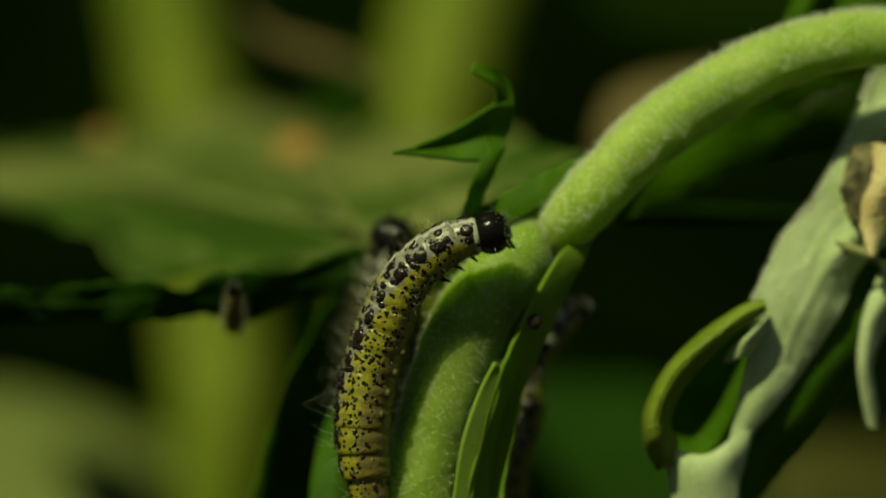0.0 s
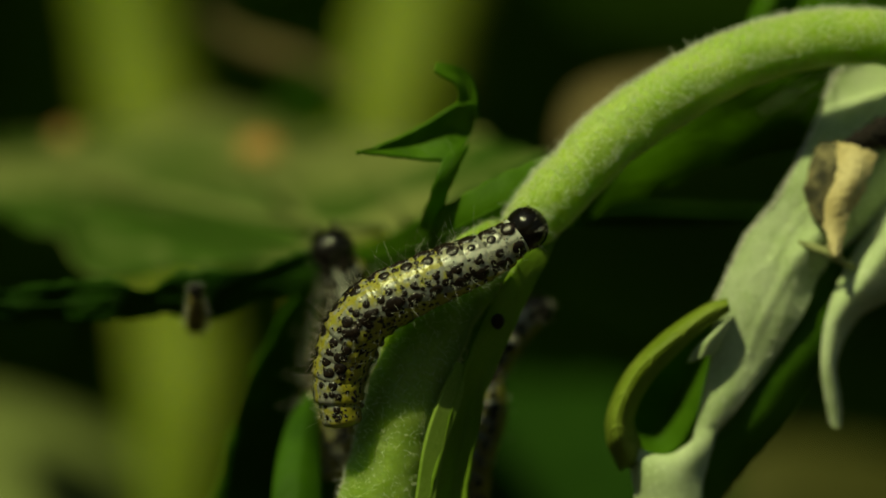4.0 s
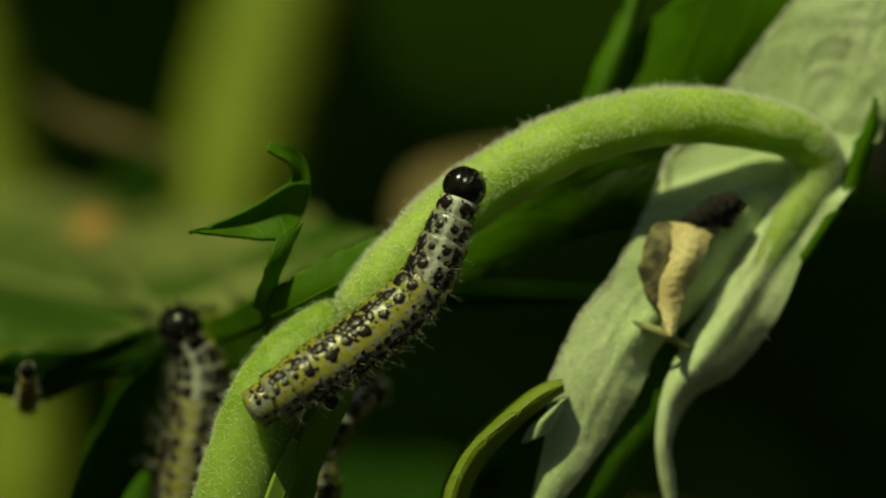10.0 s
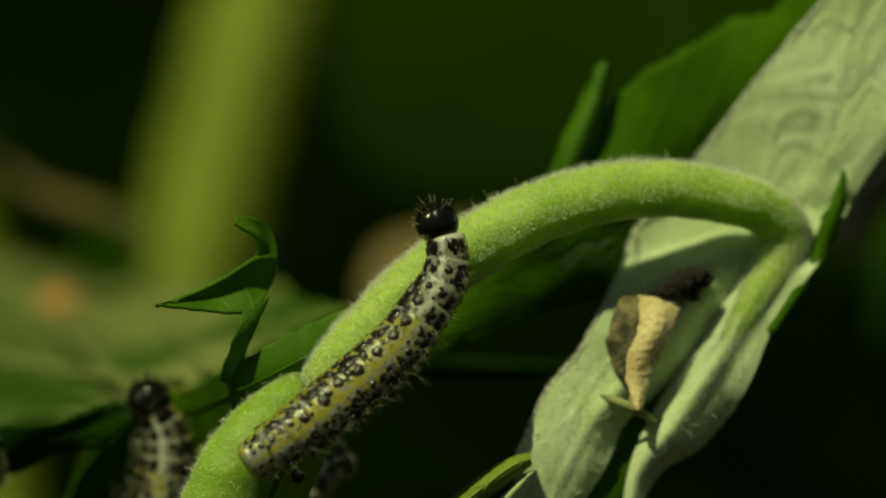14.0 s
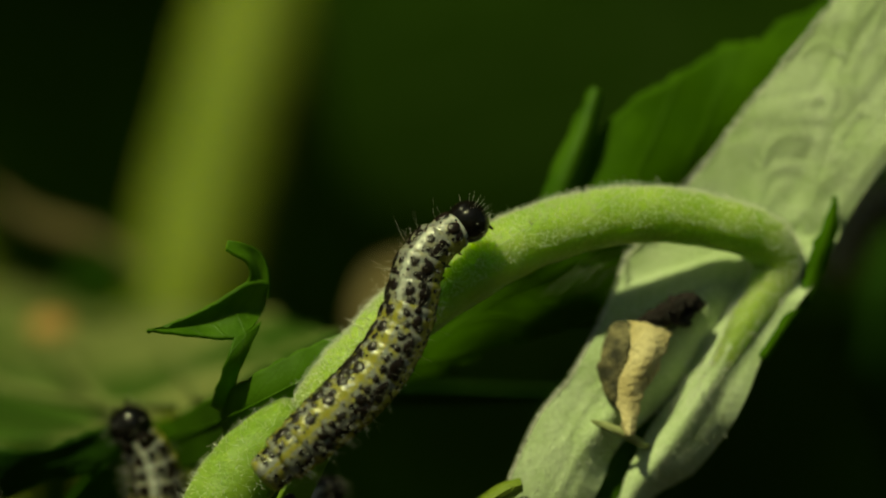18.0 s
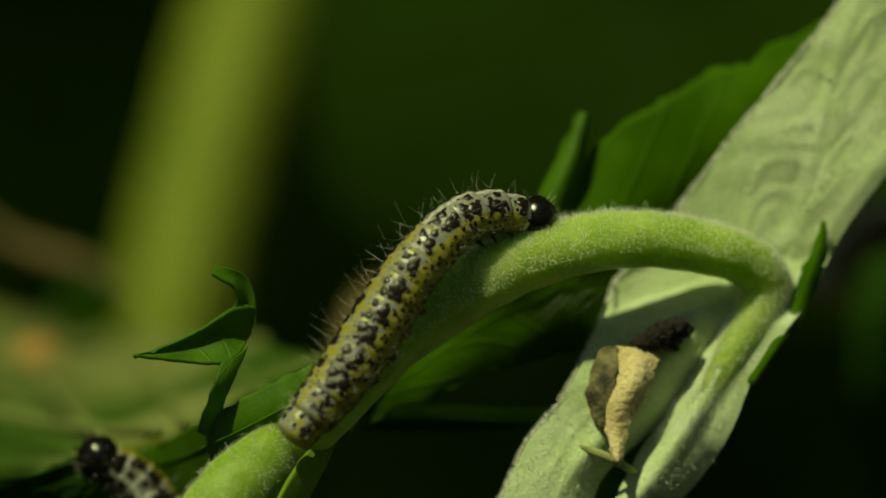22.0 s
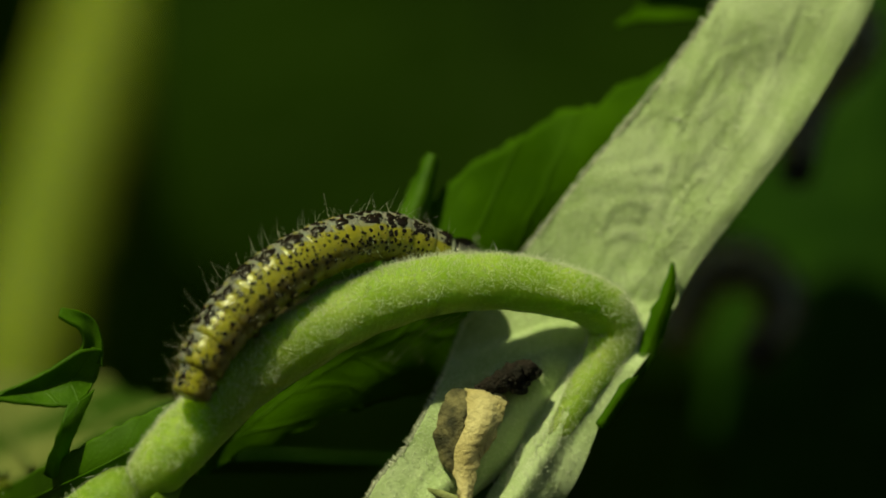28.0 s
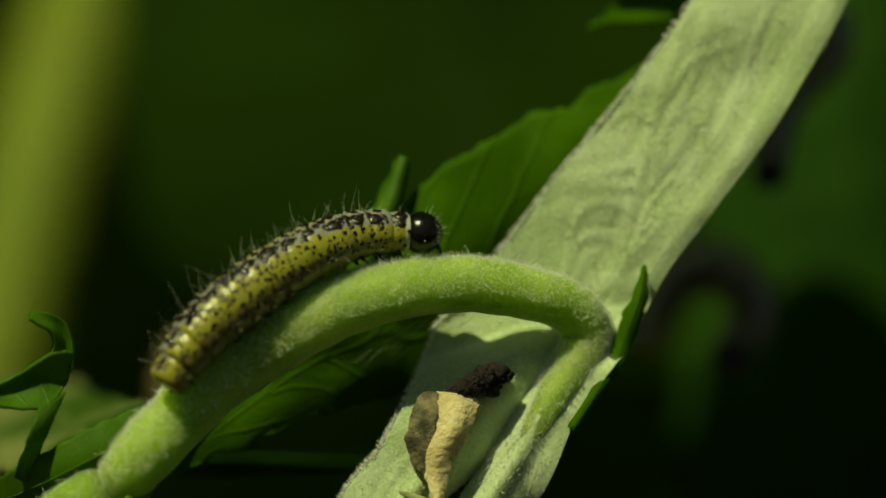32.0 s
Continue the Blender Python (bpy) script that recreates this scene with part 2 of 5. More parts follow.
def settle(ob, thing_ob):
    """Puts a part built in world places under its thing."""
    ob.parent = thing_ob
    ob.matrix_parent_inverse = Matrix.Translation(-thing_ob.location)
    return ob


def glide(points, f):
    """A Catmull-Rom curve through tuples, f from 0 to 1."""
    n = len(points) - 1
    i = min(int(f * n), n - 1)
    t = f * n - i
    p0, p1, p2, p3 = (np.array(points[min(max(i + k, 0), n)], float) for k in (-1, 0, 1, 2))
    return 0.5 * (2 * p1 + (p2 - p0) * t + (2 * p0 - 5 * p1 + 4 * p2 - p3) * t * t + (3 * p1 - p0 - 3 * p2 + p3) * t ** 3)


def tube(points, steps=40, sides=20, rough=0.03, flat=1.0, cap=True):
    """A round, slightly uneven tube along (u, v, y, radius in plan units)."""
    bm = bmesh.new()
    rings = []
    fs = [i / steps for i in range(steps + 1)]
    ps = [glide(points, f) for f in fs]
    ctr = [at(*p[:3]) for p in ps]
    rad = [max(p[3], 0.5) * UNIT * (REACH + p[2]) / REACH for p in ps]
    for i, c in enumerate(ctr):
        d = (ctr[min(i + 1, steps)] - ctr[max(i - 1, 0)]).normalized()
        a = d.cross(Vector((0, 1, 0))).normalized()
        b = d.cross(a)
        ring = []
        for k in range(sides):
            g = 2 * math.pi * k / sides
            n = a * math.cos(g) + b * math.sin(g) * flat
            q = c + n * rad[i]
            ring.append(bm.verts.new(c + n * rad[i] * (1 + rough * noise.noise(q * 700) * 2)))
        rings.append(ring)
    for r, s in zip(rings, rings[1:]):
        for k in range(sides):
            bm.faces.new((r[k], r[(k + 1) % sides], s[(k + 1) % sides], s[k]))
    if cap:
        for ring, c, e in ((rings[0], ctr[0], ctr[0] - ctr[1]), (rings[-1], ctr[-1], ctr[-1] - ctr[-2])):
            r = (ring[0].co - c).length
            e = e.normalized()
            last = ring
            for lift, shrink in ((0.35, 0.9), (0.62, 0.7), (0.8, 0.4)):
                nxt = [bm.verts.new(c + (v.co - c) * shrink + e * r * lift) for v in ring]
                for k in range(sides):
                    bm.faces.new((last[k], last[(k + 1) % sides], nxt[(k + 1) % sides], nxt[k]))
                last = nxt
            bm.faces.new(last)
    bmesh.ops.recalc_face_normals(bm, faces=bm.faces)
    return bm


class Leaning(list):
    """Rows of a blade that leans with the pale leaf."""


def lean_point(u, v, y):
    """The pale leaf is hollow under the petiole and comes forward again below it."""
    left = max(0.0, min(1.0, (1770 - u) / 90))
    w = v + 0.36 * (min(u, 1700) - 1552)
    lobe_dip = np.interp(w, (-900, -300, -160, -60, 60, 120, 190, 240, 300, 430, 560, 900), (4.2, 1.2, 0.55, 0.35, 0.6, 1.2, 0.7, -2.9, -3.4, -3.7, -3.2, -1.5))
    band_dip = np.interp(v, (-900, -300, -160, -60, 60, 100, 135, 165, 215, 300, 430, 560, 900), (4.2, 1.2, 0.6, 0.45, 0.8, 1.3, 0.7, 0.0, -1.8, -2.8, -3.4, -3.2, -1.5))
    return u, v, y + left * lobe_dip + (1 - left) * band_dip


def lean(rows):
    return Leaning(rows)


def blade(rows, nu=30, nv=12, thick=0.25, jag=0.0, ripple=0.0, jag_scale=900, seed=0, ridges=None):
    """A leaf surface with thickness: rows of (u, v, y) across the leaf, one row after another along it; ridges: points (u, v, width, height) along raised veins."""
    bm = bmesh.new()
    uv = bm.loops.layers.uv.new("uv")
    grid, st = [], {}
    for i in range(nu + 1):
        f = i / nu
        row = [glide([r[k] for r in rows], f) for k in range(len(rows[0]))]
        line = []
        for j in range(nv + 1):
            w = j / nv
            p = at(*(lean_point(*glide(row, w)) if isinstance(rows, Leaning) else glide(row, w)))
            if ridges is not None:
                q = glide(row, w)
                d2 = (ridges[:, 0] - q[0]) ** 2 + (ridges[:, 1] - q[1]) ** 2
                x = d2 / ridges[:, 2] ** 2
                rise = np.max(ridges[:, 3] * np.exp(-x))
                sink = np.max(0.45 * ridges[:, 3] * np.exp(-((np.sqrt(x) - 2.1) ** 2) * 1.6))
                p.y -= (rise - sink) * 0.001
            edge = abs(2 * w - 1) ** 6
            if jag and edge > 0.01:
                inner = at(*(lean_point(*glide(row, 0.5)) if isinstance(rows, Leaning) else glide(row, 0.5)))
                way = (p - inner).normalized() if (p - inner).length > 1e-6 else Vector((0, 0, 0))
                p += way * edge * jag * 0.001 * (noise.noise(p * jag_scale + Vector((seed, 0, 0))) + 0.5 * noise.noise(p * jag_scale * 3))
            if ripple:
                p += Vector((0, 1, 0.3)) * ripple * 0.001 * noise.noise(p * 260 + Vector((0, seed, 0)))
            v = bm.verts.new(p)
            st[v] = (f, w)
            line.append(v)
        grid.append(line)
    for a, b in zip(grid, grid[1:]):
        for j in range(nv):
            try:
                bm.faces.new((a[j], a[j + 1], b[j + 1], b[j]))
            except ValueError:
                pass
    bm.normal_update()
    low = {v: bm.verts.new(v.co - v.normal * thick * 0.001) for line in grid for v in line}
    for v, q in list(low.items()):
        st[q] = st[v]
    for f in list(bm.faces):
        bm.faces.new([low[v] for v in reversed(f.verts)])
    rim = [e for e in bm.edges if len(e.link_faces) == 1 and e.verts[0] in low]
    for e in rim:
        a, b = e.verts
        if e.link_loops[0].vert == b:
            a, b = b, a
        bm.faces.new((b, a, low[a], low[b]))
    for f in bm.faces:
        for lo in f.loops:
            lo[uv].uv = st[lo.vert]
    return bm


def bristle(bm, root, way, length, radius, bend=None, sides=3, steps=3):
    """A fine tapered, bent hair."""
    way = way.normalized()
    a = way.orthogonal().normalized()
    b = way.cross(a)
    bend = bend or Vector((0, 0, 0))
    last = None
    for i in range(steps):
        f = i / steps
        c = root + way * length * f + bend * length * f * f
        r = radius * (1 - 0.75 * f)
        ring = [bm.verts.new(c + (a * math.cos(2.1 * k) + b * math.sin(2.1 * k)) * r) for k in range(sides)]
        if last:
            for k in range(sides):
                bm.faces.new((last[k], last[(k + 1) % sides], ring[(k + 1) % sides], ring[k]))
        last = ring
    tip = bm.verts.new(root + way * length + bend * length)
    for k in range(sides):
        bm.faces.new((last[k], last[(k + 1) % sides], tip))


def hairs_on(ob, count, length, radius, seed, spread=0.5, droop=0.25, keep=None):
    """Hairs over the surface of a mesh part, as one part of that part."""
    rng = random.Random(seed)
    me = ob.data
    faces = [p for p in me.polygons if keep is None or keep(p)]
    areas = np.cumsum([p.area for p in faces])
    bm = bmesh.new()
    for _ in range(count):
        p = faces[min(int(np.searchsorted(areas, rng.random() * areas[-1])), len(faces) - 1)]
        vs = [me.vertices[i].co for i in p.vertices]
        a, b = rng.random(), rng.random()
        q = vs[0].lerp(vs[1], a).lerp(vs[-1].lerp(vs[-2], a), b)
        jit = Vector([rng.uniform(-1, 1) for _ in range(3)])
        l = length * 0.001 * rng.uniform(0.4, 1.15)
        bristle(bm, q - p.normal * 0.00002, p.normal + jit * spread, l, radius * 0.001, jit * droop)
    return bm


def dome(bm, c, n, r, lift, sides=8):
    """A low rounded wart."""
    a = n.orthogonal().normalized()
    b = n.cross(a)
    rings = []
    for f, h in ((1.0, -0.12), (0.86, 0.42), (0.5, 0.86)):
        rings.append([bm.verts.new(c + (a * math.cos(2 * math.pi * k / sides) + b * math.sin(2 * math.pi * k / sides)) * r * f + n * lift * h) for k in range(sides)])
    for p, q in zip(rings, rings[1:]):
        for k in range(sides):
            bm.faces.new((p[k], p[(k + 1) % sides], q[(k + 1) % sides], q[k]))
    top = bm.verts.new(c + n * lift)
    for k in range(sides):
        bm.faces.new((rings[-1][k], rings[-1][(k + 1) % sides], top))


# ---- ground and the hedge behind ----
bm = bmesh.new()
bmesh.ops.create_grid(bm, x_segments=40, y_segments=40, size=60)
for v in bm.verts:
    v.co.z += 0.02 * noise.noise(v.co * 0.7)
tagged(part("ground", bm, SOIL), "dark bare garden soil in shade", "ground", kind="structure")


def leaf_cloud(count, seed, spot):
    """Many pointed leaves, each folded a little along its midrib."""
    rng = random.Random(seed)
    bm = bmesh.new()
    uv = bm.loops.layers.uv.new("uv")
    for _ in range(count):
        c = spot(rng)
        l, w = rng.uniform(0.03, 0.07), rng.uniform(0.012, 0.025)
        m = Matrix.Translation(c) @ Euler((rng.uniform(-0.9, 0.9), rng.uniform(-0.9, 0.9), rng.uniform(0, 6.3))).to_matrix().to_4x4()
        left = [(0, 0, 0), (-w, l * 0.35, 0.005), (-w * 0.8, l * 0.7, 0.004), (0, l, -0.004)]
        right = [(0, 0, 0), (w, l * 0.35, 0.005), (w * 0.8, l * 0.7, 0.004), (0, l, -0.004)]
        spine = [(0, l * 0.35, 0), (0, l * 0.7, 0)]
        for side in (left, right):
            a, b, d, e = (bm.verts.new(m @ Vector(p)) for p in side)
            s, t = (bm.verts.new(m @ Vector(p)) for p in spine)
            for f in ((a, b, s), (s, b, d, t), (t, d, e)):
                face = bm.faces.new(f)
                for lo in face.loops:
                    lo[uv].uv = (0.3, 0.3)
    return bm


def hedge_spot(rng):
    f = rng.random()
    if f < 0.45:
        return Vector((rng.uniform(-0.9, 0.9), rng.uniform(0.75, 1.1), rng.uniform(0.0, 1.3)))
    # unseen overhang above the view, added to keep the sun off the background
    p = Vector((rng.uniform(-0.9, 0.9), rng.uniform(0.16, 1.0), rng.uniform(0.85, 1.25)))
    return p


tagged(part("hedge", leaf_cloud(9000, 3, hedge_spot), HEDGE), "dense dark green hedge leaves out of focus, with an unseen overhang added for shade", "hedge", kind="stuff")
# unseen shrubs left and right, added to cut down the sky light
def side_spot(rng):
    side = rng.choice((-1, 1))
    return Vector((side * rng.uniform(0.45, 0.9), rng.uniform(-1.2, 1.0), rng.uniform(0.0, 1.25)))


# more unseen growth, added behind the camera against sky light
def back_spot(rng):
    return Vector((rng.uniform(-1.1, 1.1), rng.uniform(-1.5, -0.95), rng.uniform(0.0, 1.15)))


tagged(part("shrub", leaf_cloud(6000, 13, side_spot), HEDGE), "unseen green shrub leaves added on both sides to block the sky", "shrub", kind="stuff")
tagged(part("shrub", leaf_cloud(4000, 14, back_spot), HEDGE), "unseen green shrub leaves added behind the camera to block the sky", "shrub", kind="stuff")
bm = bmesh.new()
for a, b in (((-6, 1.25, -0.1), (6, 1.25, 2.2)),):
    vs = [bm.verts.new(p) for p in ((a[0], a[1], a[2]), (b[0], b[1], a[2]), (b[0], b[1] - 0.1, b[2]), (a[0], a[1] - 0.1, b[2]))]
    bm.faces.new(vs)
bmesh.ops.solidify(bm, geom=bm.faces[:], thickness=0.05)
tagged(part("backdrop", bm, HEDGE), "dark green growth behind the hedge", "backdrop", kind="structure")

# ---- blurred stems behind ----
for pts, lab in ((((256, -160, 147, 84), (300, 80, 144.6, 88), (338, 280, 142.1, 92), (375, 560, 139.7, 92), (390, 760, 137.2, 92), (360, 1100, 137.2, 92)), "thick yellow-green stem out of focus"),
                 (((1005, -640, 151.7, 105), (894, -268, 149.4, 108), (822, -20, 147, 106), (763, 232, 144.6, 104), (715, 520, 144.6, 100), (690, 900, 144.6, 100)), "leaning yellow-green stem out of focus")):
    bm = tube(pts, 30, 20, 0.04)
    st = thing("plant_stem", at(*pts[-1][:3]), lab, "stem", "stems behind")
    settle(part("stalk", bm, FAR_STEM), st)


def leaf(name, rows, mat, label, group="", nu=30, nv=12, thick=0.3, jag=0.0, ripple=0.0, seed=0, category="leaf", jag_scale=900, midrib=2.5, ridges=None):
    """A single leaf as a thing, with its blade and, where it shows, its midrib."""
    mid = rows[0][len(rows[0]) // 2]
    th = thing(name, at(*mid), label, category, group)
    settle(part("blade", blade(rows, nu, nv, thick, jag, ripple, jag_scale, seed, ridges), mat), th)
    if midrib and name in ("leaf", "stipule") and not isinstance(rows, Leaning):
        settle(part("midrib", tube([(*r[len(r) // 2][:2], r[len(r) // 2][2] - 0.1, midrib * (1 - 0.7 * i / len(rows))) for i, r in enumerate(rows)], 30, 8), mat), th)
    return th


def rib(th, pts, mat, name="vein", sides=8, steps=16, flat=1.0):
    return settle(part(name, tube(pts, steps, sides, 0.03, flat), mat), th)


# ---- the wide leaf on its side behind the stem ----
big = leaf("wide_leaf", [
    [(-170, 330, 68), (-168, 310, 78.2), (-166, 290, 87.9), (-164, 270, 102.1)],
    [(20, 372, 52.4), (25, 340, 66), (30, 305, 83), (40, 268, 102.1)],
    [(150, 430, 40.2), (150, 385, 52.4), (155, 325, 73.2), (165, 262, 103.8)],
    [(240, 496, 33.5), (240, 420, 49.1), (250, 330, 68), (270, 236, 106.7)],
    [(480, 472, 36.5), (470, 400, 49.1), (460, 310, 68), (450, 205, 106.7)],
    [(650, 442, 32.4), (640, 390, 43.6), (625, 320, 68), (600, 240, 102.1)],
    [(820, 392, 15.4), (810, 360, 28.6), (800, 300, 47), (790, 240, 67.7)],
    [(950, 325, 11), (945, 310, 19.8), (935, 285, 29.2), (925, 255, 42.7)],
    [(1035, 286, 8.8), (1035, 285, 9.9), (1034, 284, 11), (1033, 282, 13.2)]],
    WIDE, "broad grey-green leaf with scorched spots, seen across its top", nu=60, nv=30, jag=3.0, ripple=3.2, seed=4, jag_scale=120)
for pts in (((740, 410, 12, 6), (560, 400, 26, 8), (320, 350, 41.1, 8), (60, 300, 68, 6)), ((640, 425, 16, 6), (560, 350, 38.8, 8), (470, 260, 65.1, 6)), ((780, 395, 14, 5), (740, 330, 36.4, 6), (700, 262, 57.9, 5))):
    rib(big, [(u, v - 6, y * 1.25, r * 1.5) for u, v, y, r in pts], OLIVE, "vein", 10, 20, 0.6)
leaf("leaf", [
    [(560, 245, 90.7), (580, 235, 93.2), (600, 225, 95.7)],
    [(560, 190, 92), (610, 190, 94.5), (670, 215, 97)],
    [(590, 130, 94.5), (630, 140, 97), (690, 180, 99.4)],
    [(640, 90, 98.2), (655, 100, 99.4), (672, 118, 100.6)]],
    GREEN, "green leaf lobe out of focus behind the wide leaf", nu=16, nv=8)
for u, v, y, r in ((521, 262, 63.7, 34), (175, 244, 72.2, 20)):
    bm = bmesh.new()
    dome(bm, at(u, v, y), Vector((0, -0.5, 0.8)).normalized(), r * UNIT * 1.28, 0.0008, 14)
    settle(part("scorched_spot", bm, SCORCH, label="orange-brown scorched spot"), big)
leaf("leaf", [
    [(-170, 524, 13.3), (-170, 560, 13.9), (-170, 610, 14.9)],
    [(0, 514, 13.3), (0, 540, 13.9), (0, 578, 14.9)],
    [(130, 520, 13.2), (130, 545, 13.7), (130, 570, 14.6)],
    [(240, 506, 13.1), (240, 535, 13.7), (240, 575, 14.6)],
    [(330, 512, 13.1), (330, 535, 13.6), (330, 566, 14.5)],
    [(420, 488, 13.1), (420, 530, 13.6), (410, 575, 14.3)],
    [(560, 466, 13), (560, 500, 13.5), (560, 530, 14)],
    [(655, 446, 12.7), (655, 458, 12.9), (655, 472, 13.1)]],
    DEEP_SHADE, "drooping leaf edge, its colour darkened for the wide leaf's shade", nu=60, nv=10, jag=0.8, ripple=1.2, seed=7, jag_scale=350)
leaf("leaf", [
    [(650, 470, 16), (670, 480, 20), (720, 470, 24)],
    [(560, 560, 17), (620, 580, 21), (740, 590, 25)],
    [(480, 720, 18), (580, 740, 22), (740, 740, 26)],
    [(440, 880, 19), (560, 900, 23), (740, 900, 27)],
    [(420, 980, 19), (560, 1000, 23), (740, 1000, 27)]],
    MID, "leaf beside the stem with deep shade in its colour", nu=24, nv=10, jag=0.5, seed=9)
leaf("leaf", [
    [(612, 695, 14), (616, 700, 14), (620, 705, 14)],
    [(572, 760, 11), (598, 768, 10), (622, 780, 11)],
    [(548, 850, 8), (588, 860, 7), (628, 870, 8)],
    [(540, 960, 6), (588, 970, 5), (630, 970, 6)]],
    MID2, "small dull green leaf beside the stem", nu=20, nv=8)
leaf("leaf", [
    [(-200, 690, 121.4), (-200, 850, 110.1), (-200, 1050, 98.2)],
    [(0, 690, 121.4), (0, 850, 110.1), (0, 1050, 98.2)],
    [(180, 740, 124.1), (200, 850, 113), (220, 1050, 101.2)],
    [(300, 800, 126.8), (310, 900, 115.8), (320, 1050, 104.2)]],
    OLIVE, "olive leaf far out of focus", nu=20, nv=10)
leaf("leaf", [
    [(1050, 250, 68.7), (1055, 262, 65.1), (1060, 275, 61.5)],
    [(1080, 170, 70.8), (1090, 220, 66.6), (1100, 270, 62.3)],
    [(1160, 135, 72.2), (1180, 190, 68), (1200, 240, 63.7)],
    [(1270, 120, 72.2), (1280, 150, 69.4), (1290, 170, 65.1)]],
    TAN, "withered brown leaf out of focus", nu=16, nv=8)
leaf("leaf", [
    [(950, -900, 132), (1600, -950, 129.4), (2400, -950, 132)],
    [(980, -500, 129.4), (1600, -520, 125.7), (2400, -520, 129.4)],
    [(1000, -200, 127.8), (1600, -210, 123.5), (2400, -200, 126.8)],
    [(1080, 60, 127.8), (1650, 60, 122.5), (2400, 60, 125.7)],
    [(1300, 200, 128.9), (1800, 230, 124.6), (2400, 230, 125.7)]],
    FAR_LEAF, "broad leaf far out of focus, background shade put into its green", nu=20, nv=12, seed=63, midrib=20)
leaf("leaf", [
    [(1350, 805, 112), (1352, 900, 108), (1354, 1080, 104)],
    [(1450, 785, 112), (1452, 890, 108), (1454, 1080, 104)],
    [(1600, 795, 114), (1600, 890, 110), (1600, 1080, 106)],
    [(1720, 830, 116), (1716, 920, 112), (1712, 1080, 108)]],
    DULL, "withered olive-brown leaf far out of focus", nu=16, nv=8)
wither = thing("twig", at(440, 20, 85.6), "thin brown withered twig out of focus", "twig")
settle(part("shoot", tube([(420, 20, 84.3, 6), (480, 70, 82.3, 14), (550, 95, 80.3, 18), (620, 115, 77.6, 12), (690, 170, 74.9, 6)], 24, 12), TAN), wither)

# ---- leaves in shade below and behind the petiole ----
leaf("leaf", [
    [(1070, 404, 9.6), (1073, 394, 9.2), (1076, 384, 9), (1080, 374, 9)],
    [(1212, 342, 9.6), (1200, 310, 9.2), (1190, 280, 9), (1180, 250, 9)],
    [(1350, 284, 9.9), (1338, 230, 9.0), (1328, 170, 8.4), (1320, 110, 9)],
    [(1455, 264, 10), (1440, 190, 8.7), (1428, 110, 7.8), (1420, 20, 9)],
    [(1570, 206, 10.5), (1550, 110, 8.9), (1532, 0, 7.8), (1520, -112, 9)],
    [(1700, 150, 12), (1668, 50, 9.8), (1645, -60, 8.6), (1625, -176, 9.5)],
    [(1850, 50, 16), (1815, -50, 11.6), (1790, -150, 9.6), (1762, -246, 10.5)],
    [(2000, -150, 18), (1965, -210, 13), (1940, -260, 11), (1915, -315, 12)]],
    TOOTHED, "dark green toothed leaf behind the petiole", nu=90, nv=16, jag=0.7, ripple=0.6, seed=2, jag_scale=420, midrib=4)
leaf("leaf", [
    [(1484, -158, 8), (1487, -156, 7.8), (1491, -150, 8)],
    [(1444, -76, 8), (1464, -80, 7), (1482, -70, 8)],
    [(1408, 0, 8), (1434, -5, 6.8), (1462, 6, 8)],
    [(1384, 60, 8), (1414, 60, 7), (1446, 70, 9)]],
    CURL, "narrow pointed green leaf tip behind the petiole", nu=36, nv=8, jag=0.4, seed=5, midrib=2)
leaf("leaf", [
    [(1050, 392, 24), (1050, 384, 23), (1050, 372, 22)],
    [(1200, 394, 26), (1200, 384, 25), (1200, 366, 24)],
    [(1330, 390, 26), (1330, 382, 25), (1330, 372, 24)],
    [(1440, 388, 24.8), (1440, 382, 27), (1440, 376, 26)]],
    DEEP_SHADE, "thin leaf edge under the petiole with shade in its colour", nu=20, nv=6)
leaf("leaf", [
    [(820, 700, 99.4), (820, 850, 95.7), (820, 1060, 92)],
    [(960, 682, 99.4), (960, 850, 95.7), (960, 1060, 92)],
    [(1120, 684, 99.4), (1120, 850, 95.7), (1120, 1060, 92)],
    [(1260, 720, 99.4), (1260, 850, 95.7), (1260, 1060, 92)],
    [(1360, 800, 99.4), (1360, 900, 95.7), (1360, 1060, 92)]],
    DEEP_SHADE, "green leaf below the stem with shade in its colour", nu=24, nv=10, jag=0.6, seed=3, midrib=8)
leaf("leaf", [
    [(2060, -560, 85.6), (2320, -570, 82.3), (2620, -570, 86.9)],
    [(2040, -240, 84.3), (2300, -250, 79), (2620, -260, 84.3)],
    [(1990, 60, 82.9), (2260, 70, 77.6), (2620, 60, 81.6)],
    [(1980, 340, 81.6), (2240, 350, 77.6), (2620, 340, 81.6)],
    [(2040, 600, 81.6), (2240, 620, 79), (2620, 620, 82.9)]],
    DEEP_SHADE, "large leaf behind the pale leaf with shade in its colour", nu=30, nv=14, jag=0.8, seed=6, midrib=14)
leaf("leaf", [
    [(1812, -382, 14), (1814, -384, 14), (1816, -386, 14)],
    [(1860, -388, 15), (1868, -415, 16), (1880, -445, 17)],
    [(1960, -398, 16), (1958, -440, 18), (1955, -490, 19)],
    [(2080, -420, 18), (2075, -480, 20), (2070, -560, 22)]],
    TOOTHED, "green leaf tip at the edge of the shade", nu=20, nv=10, jag=0.3, seed=8)

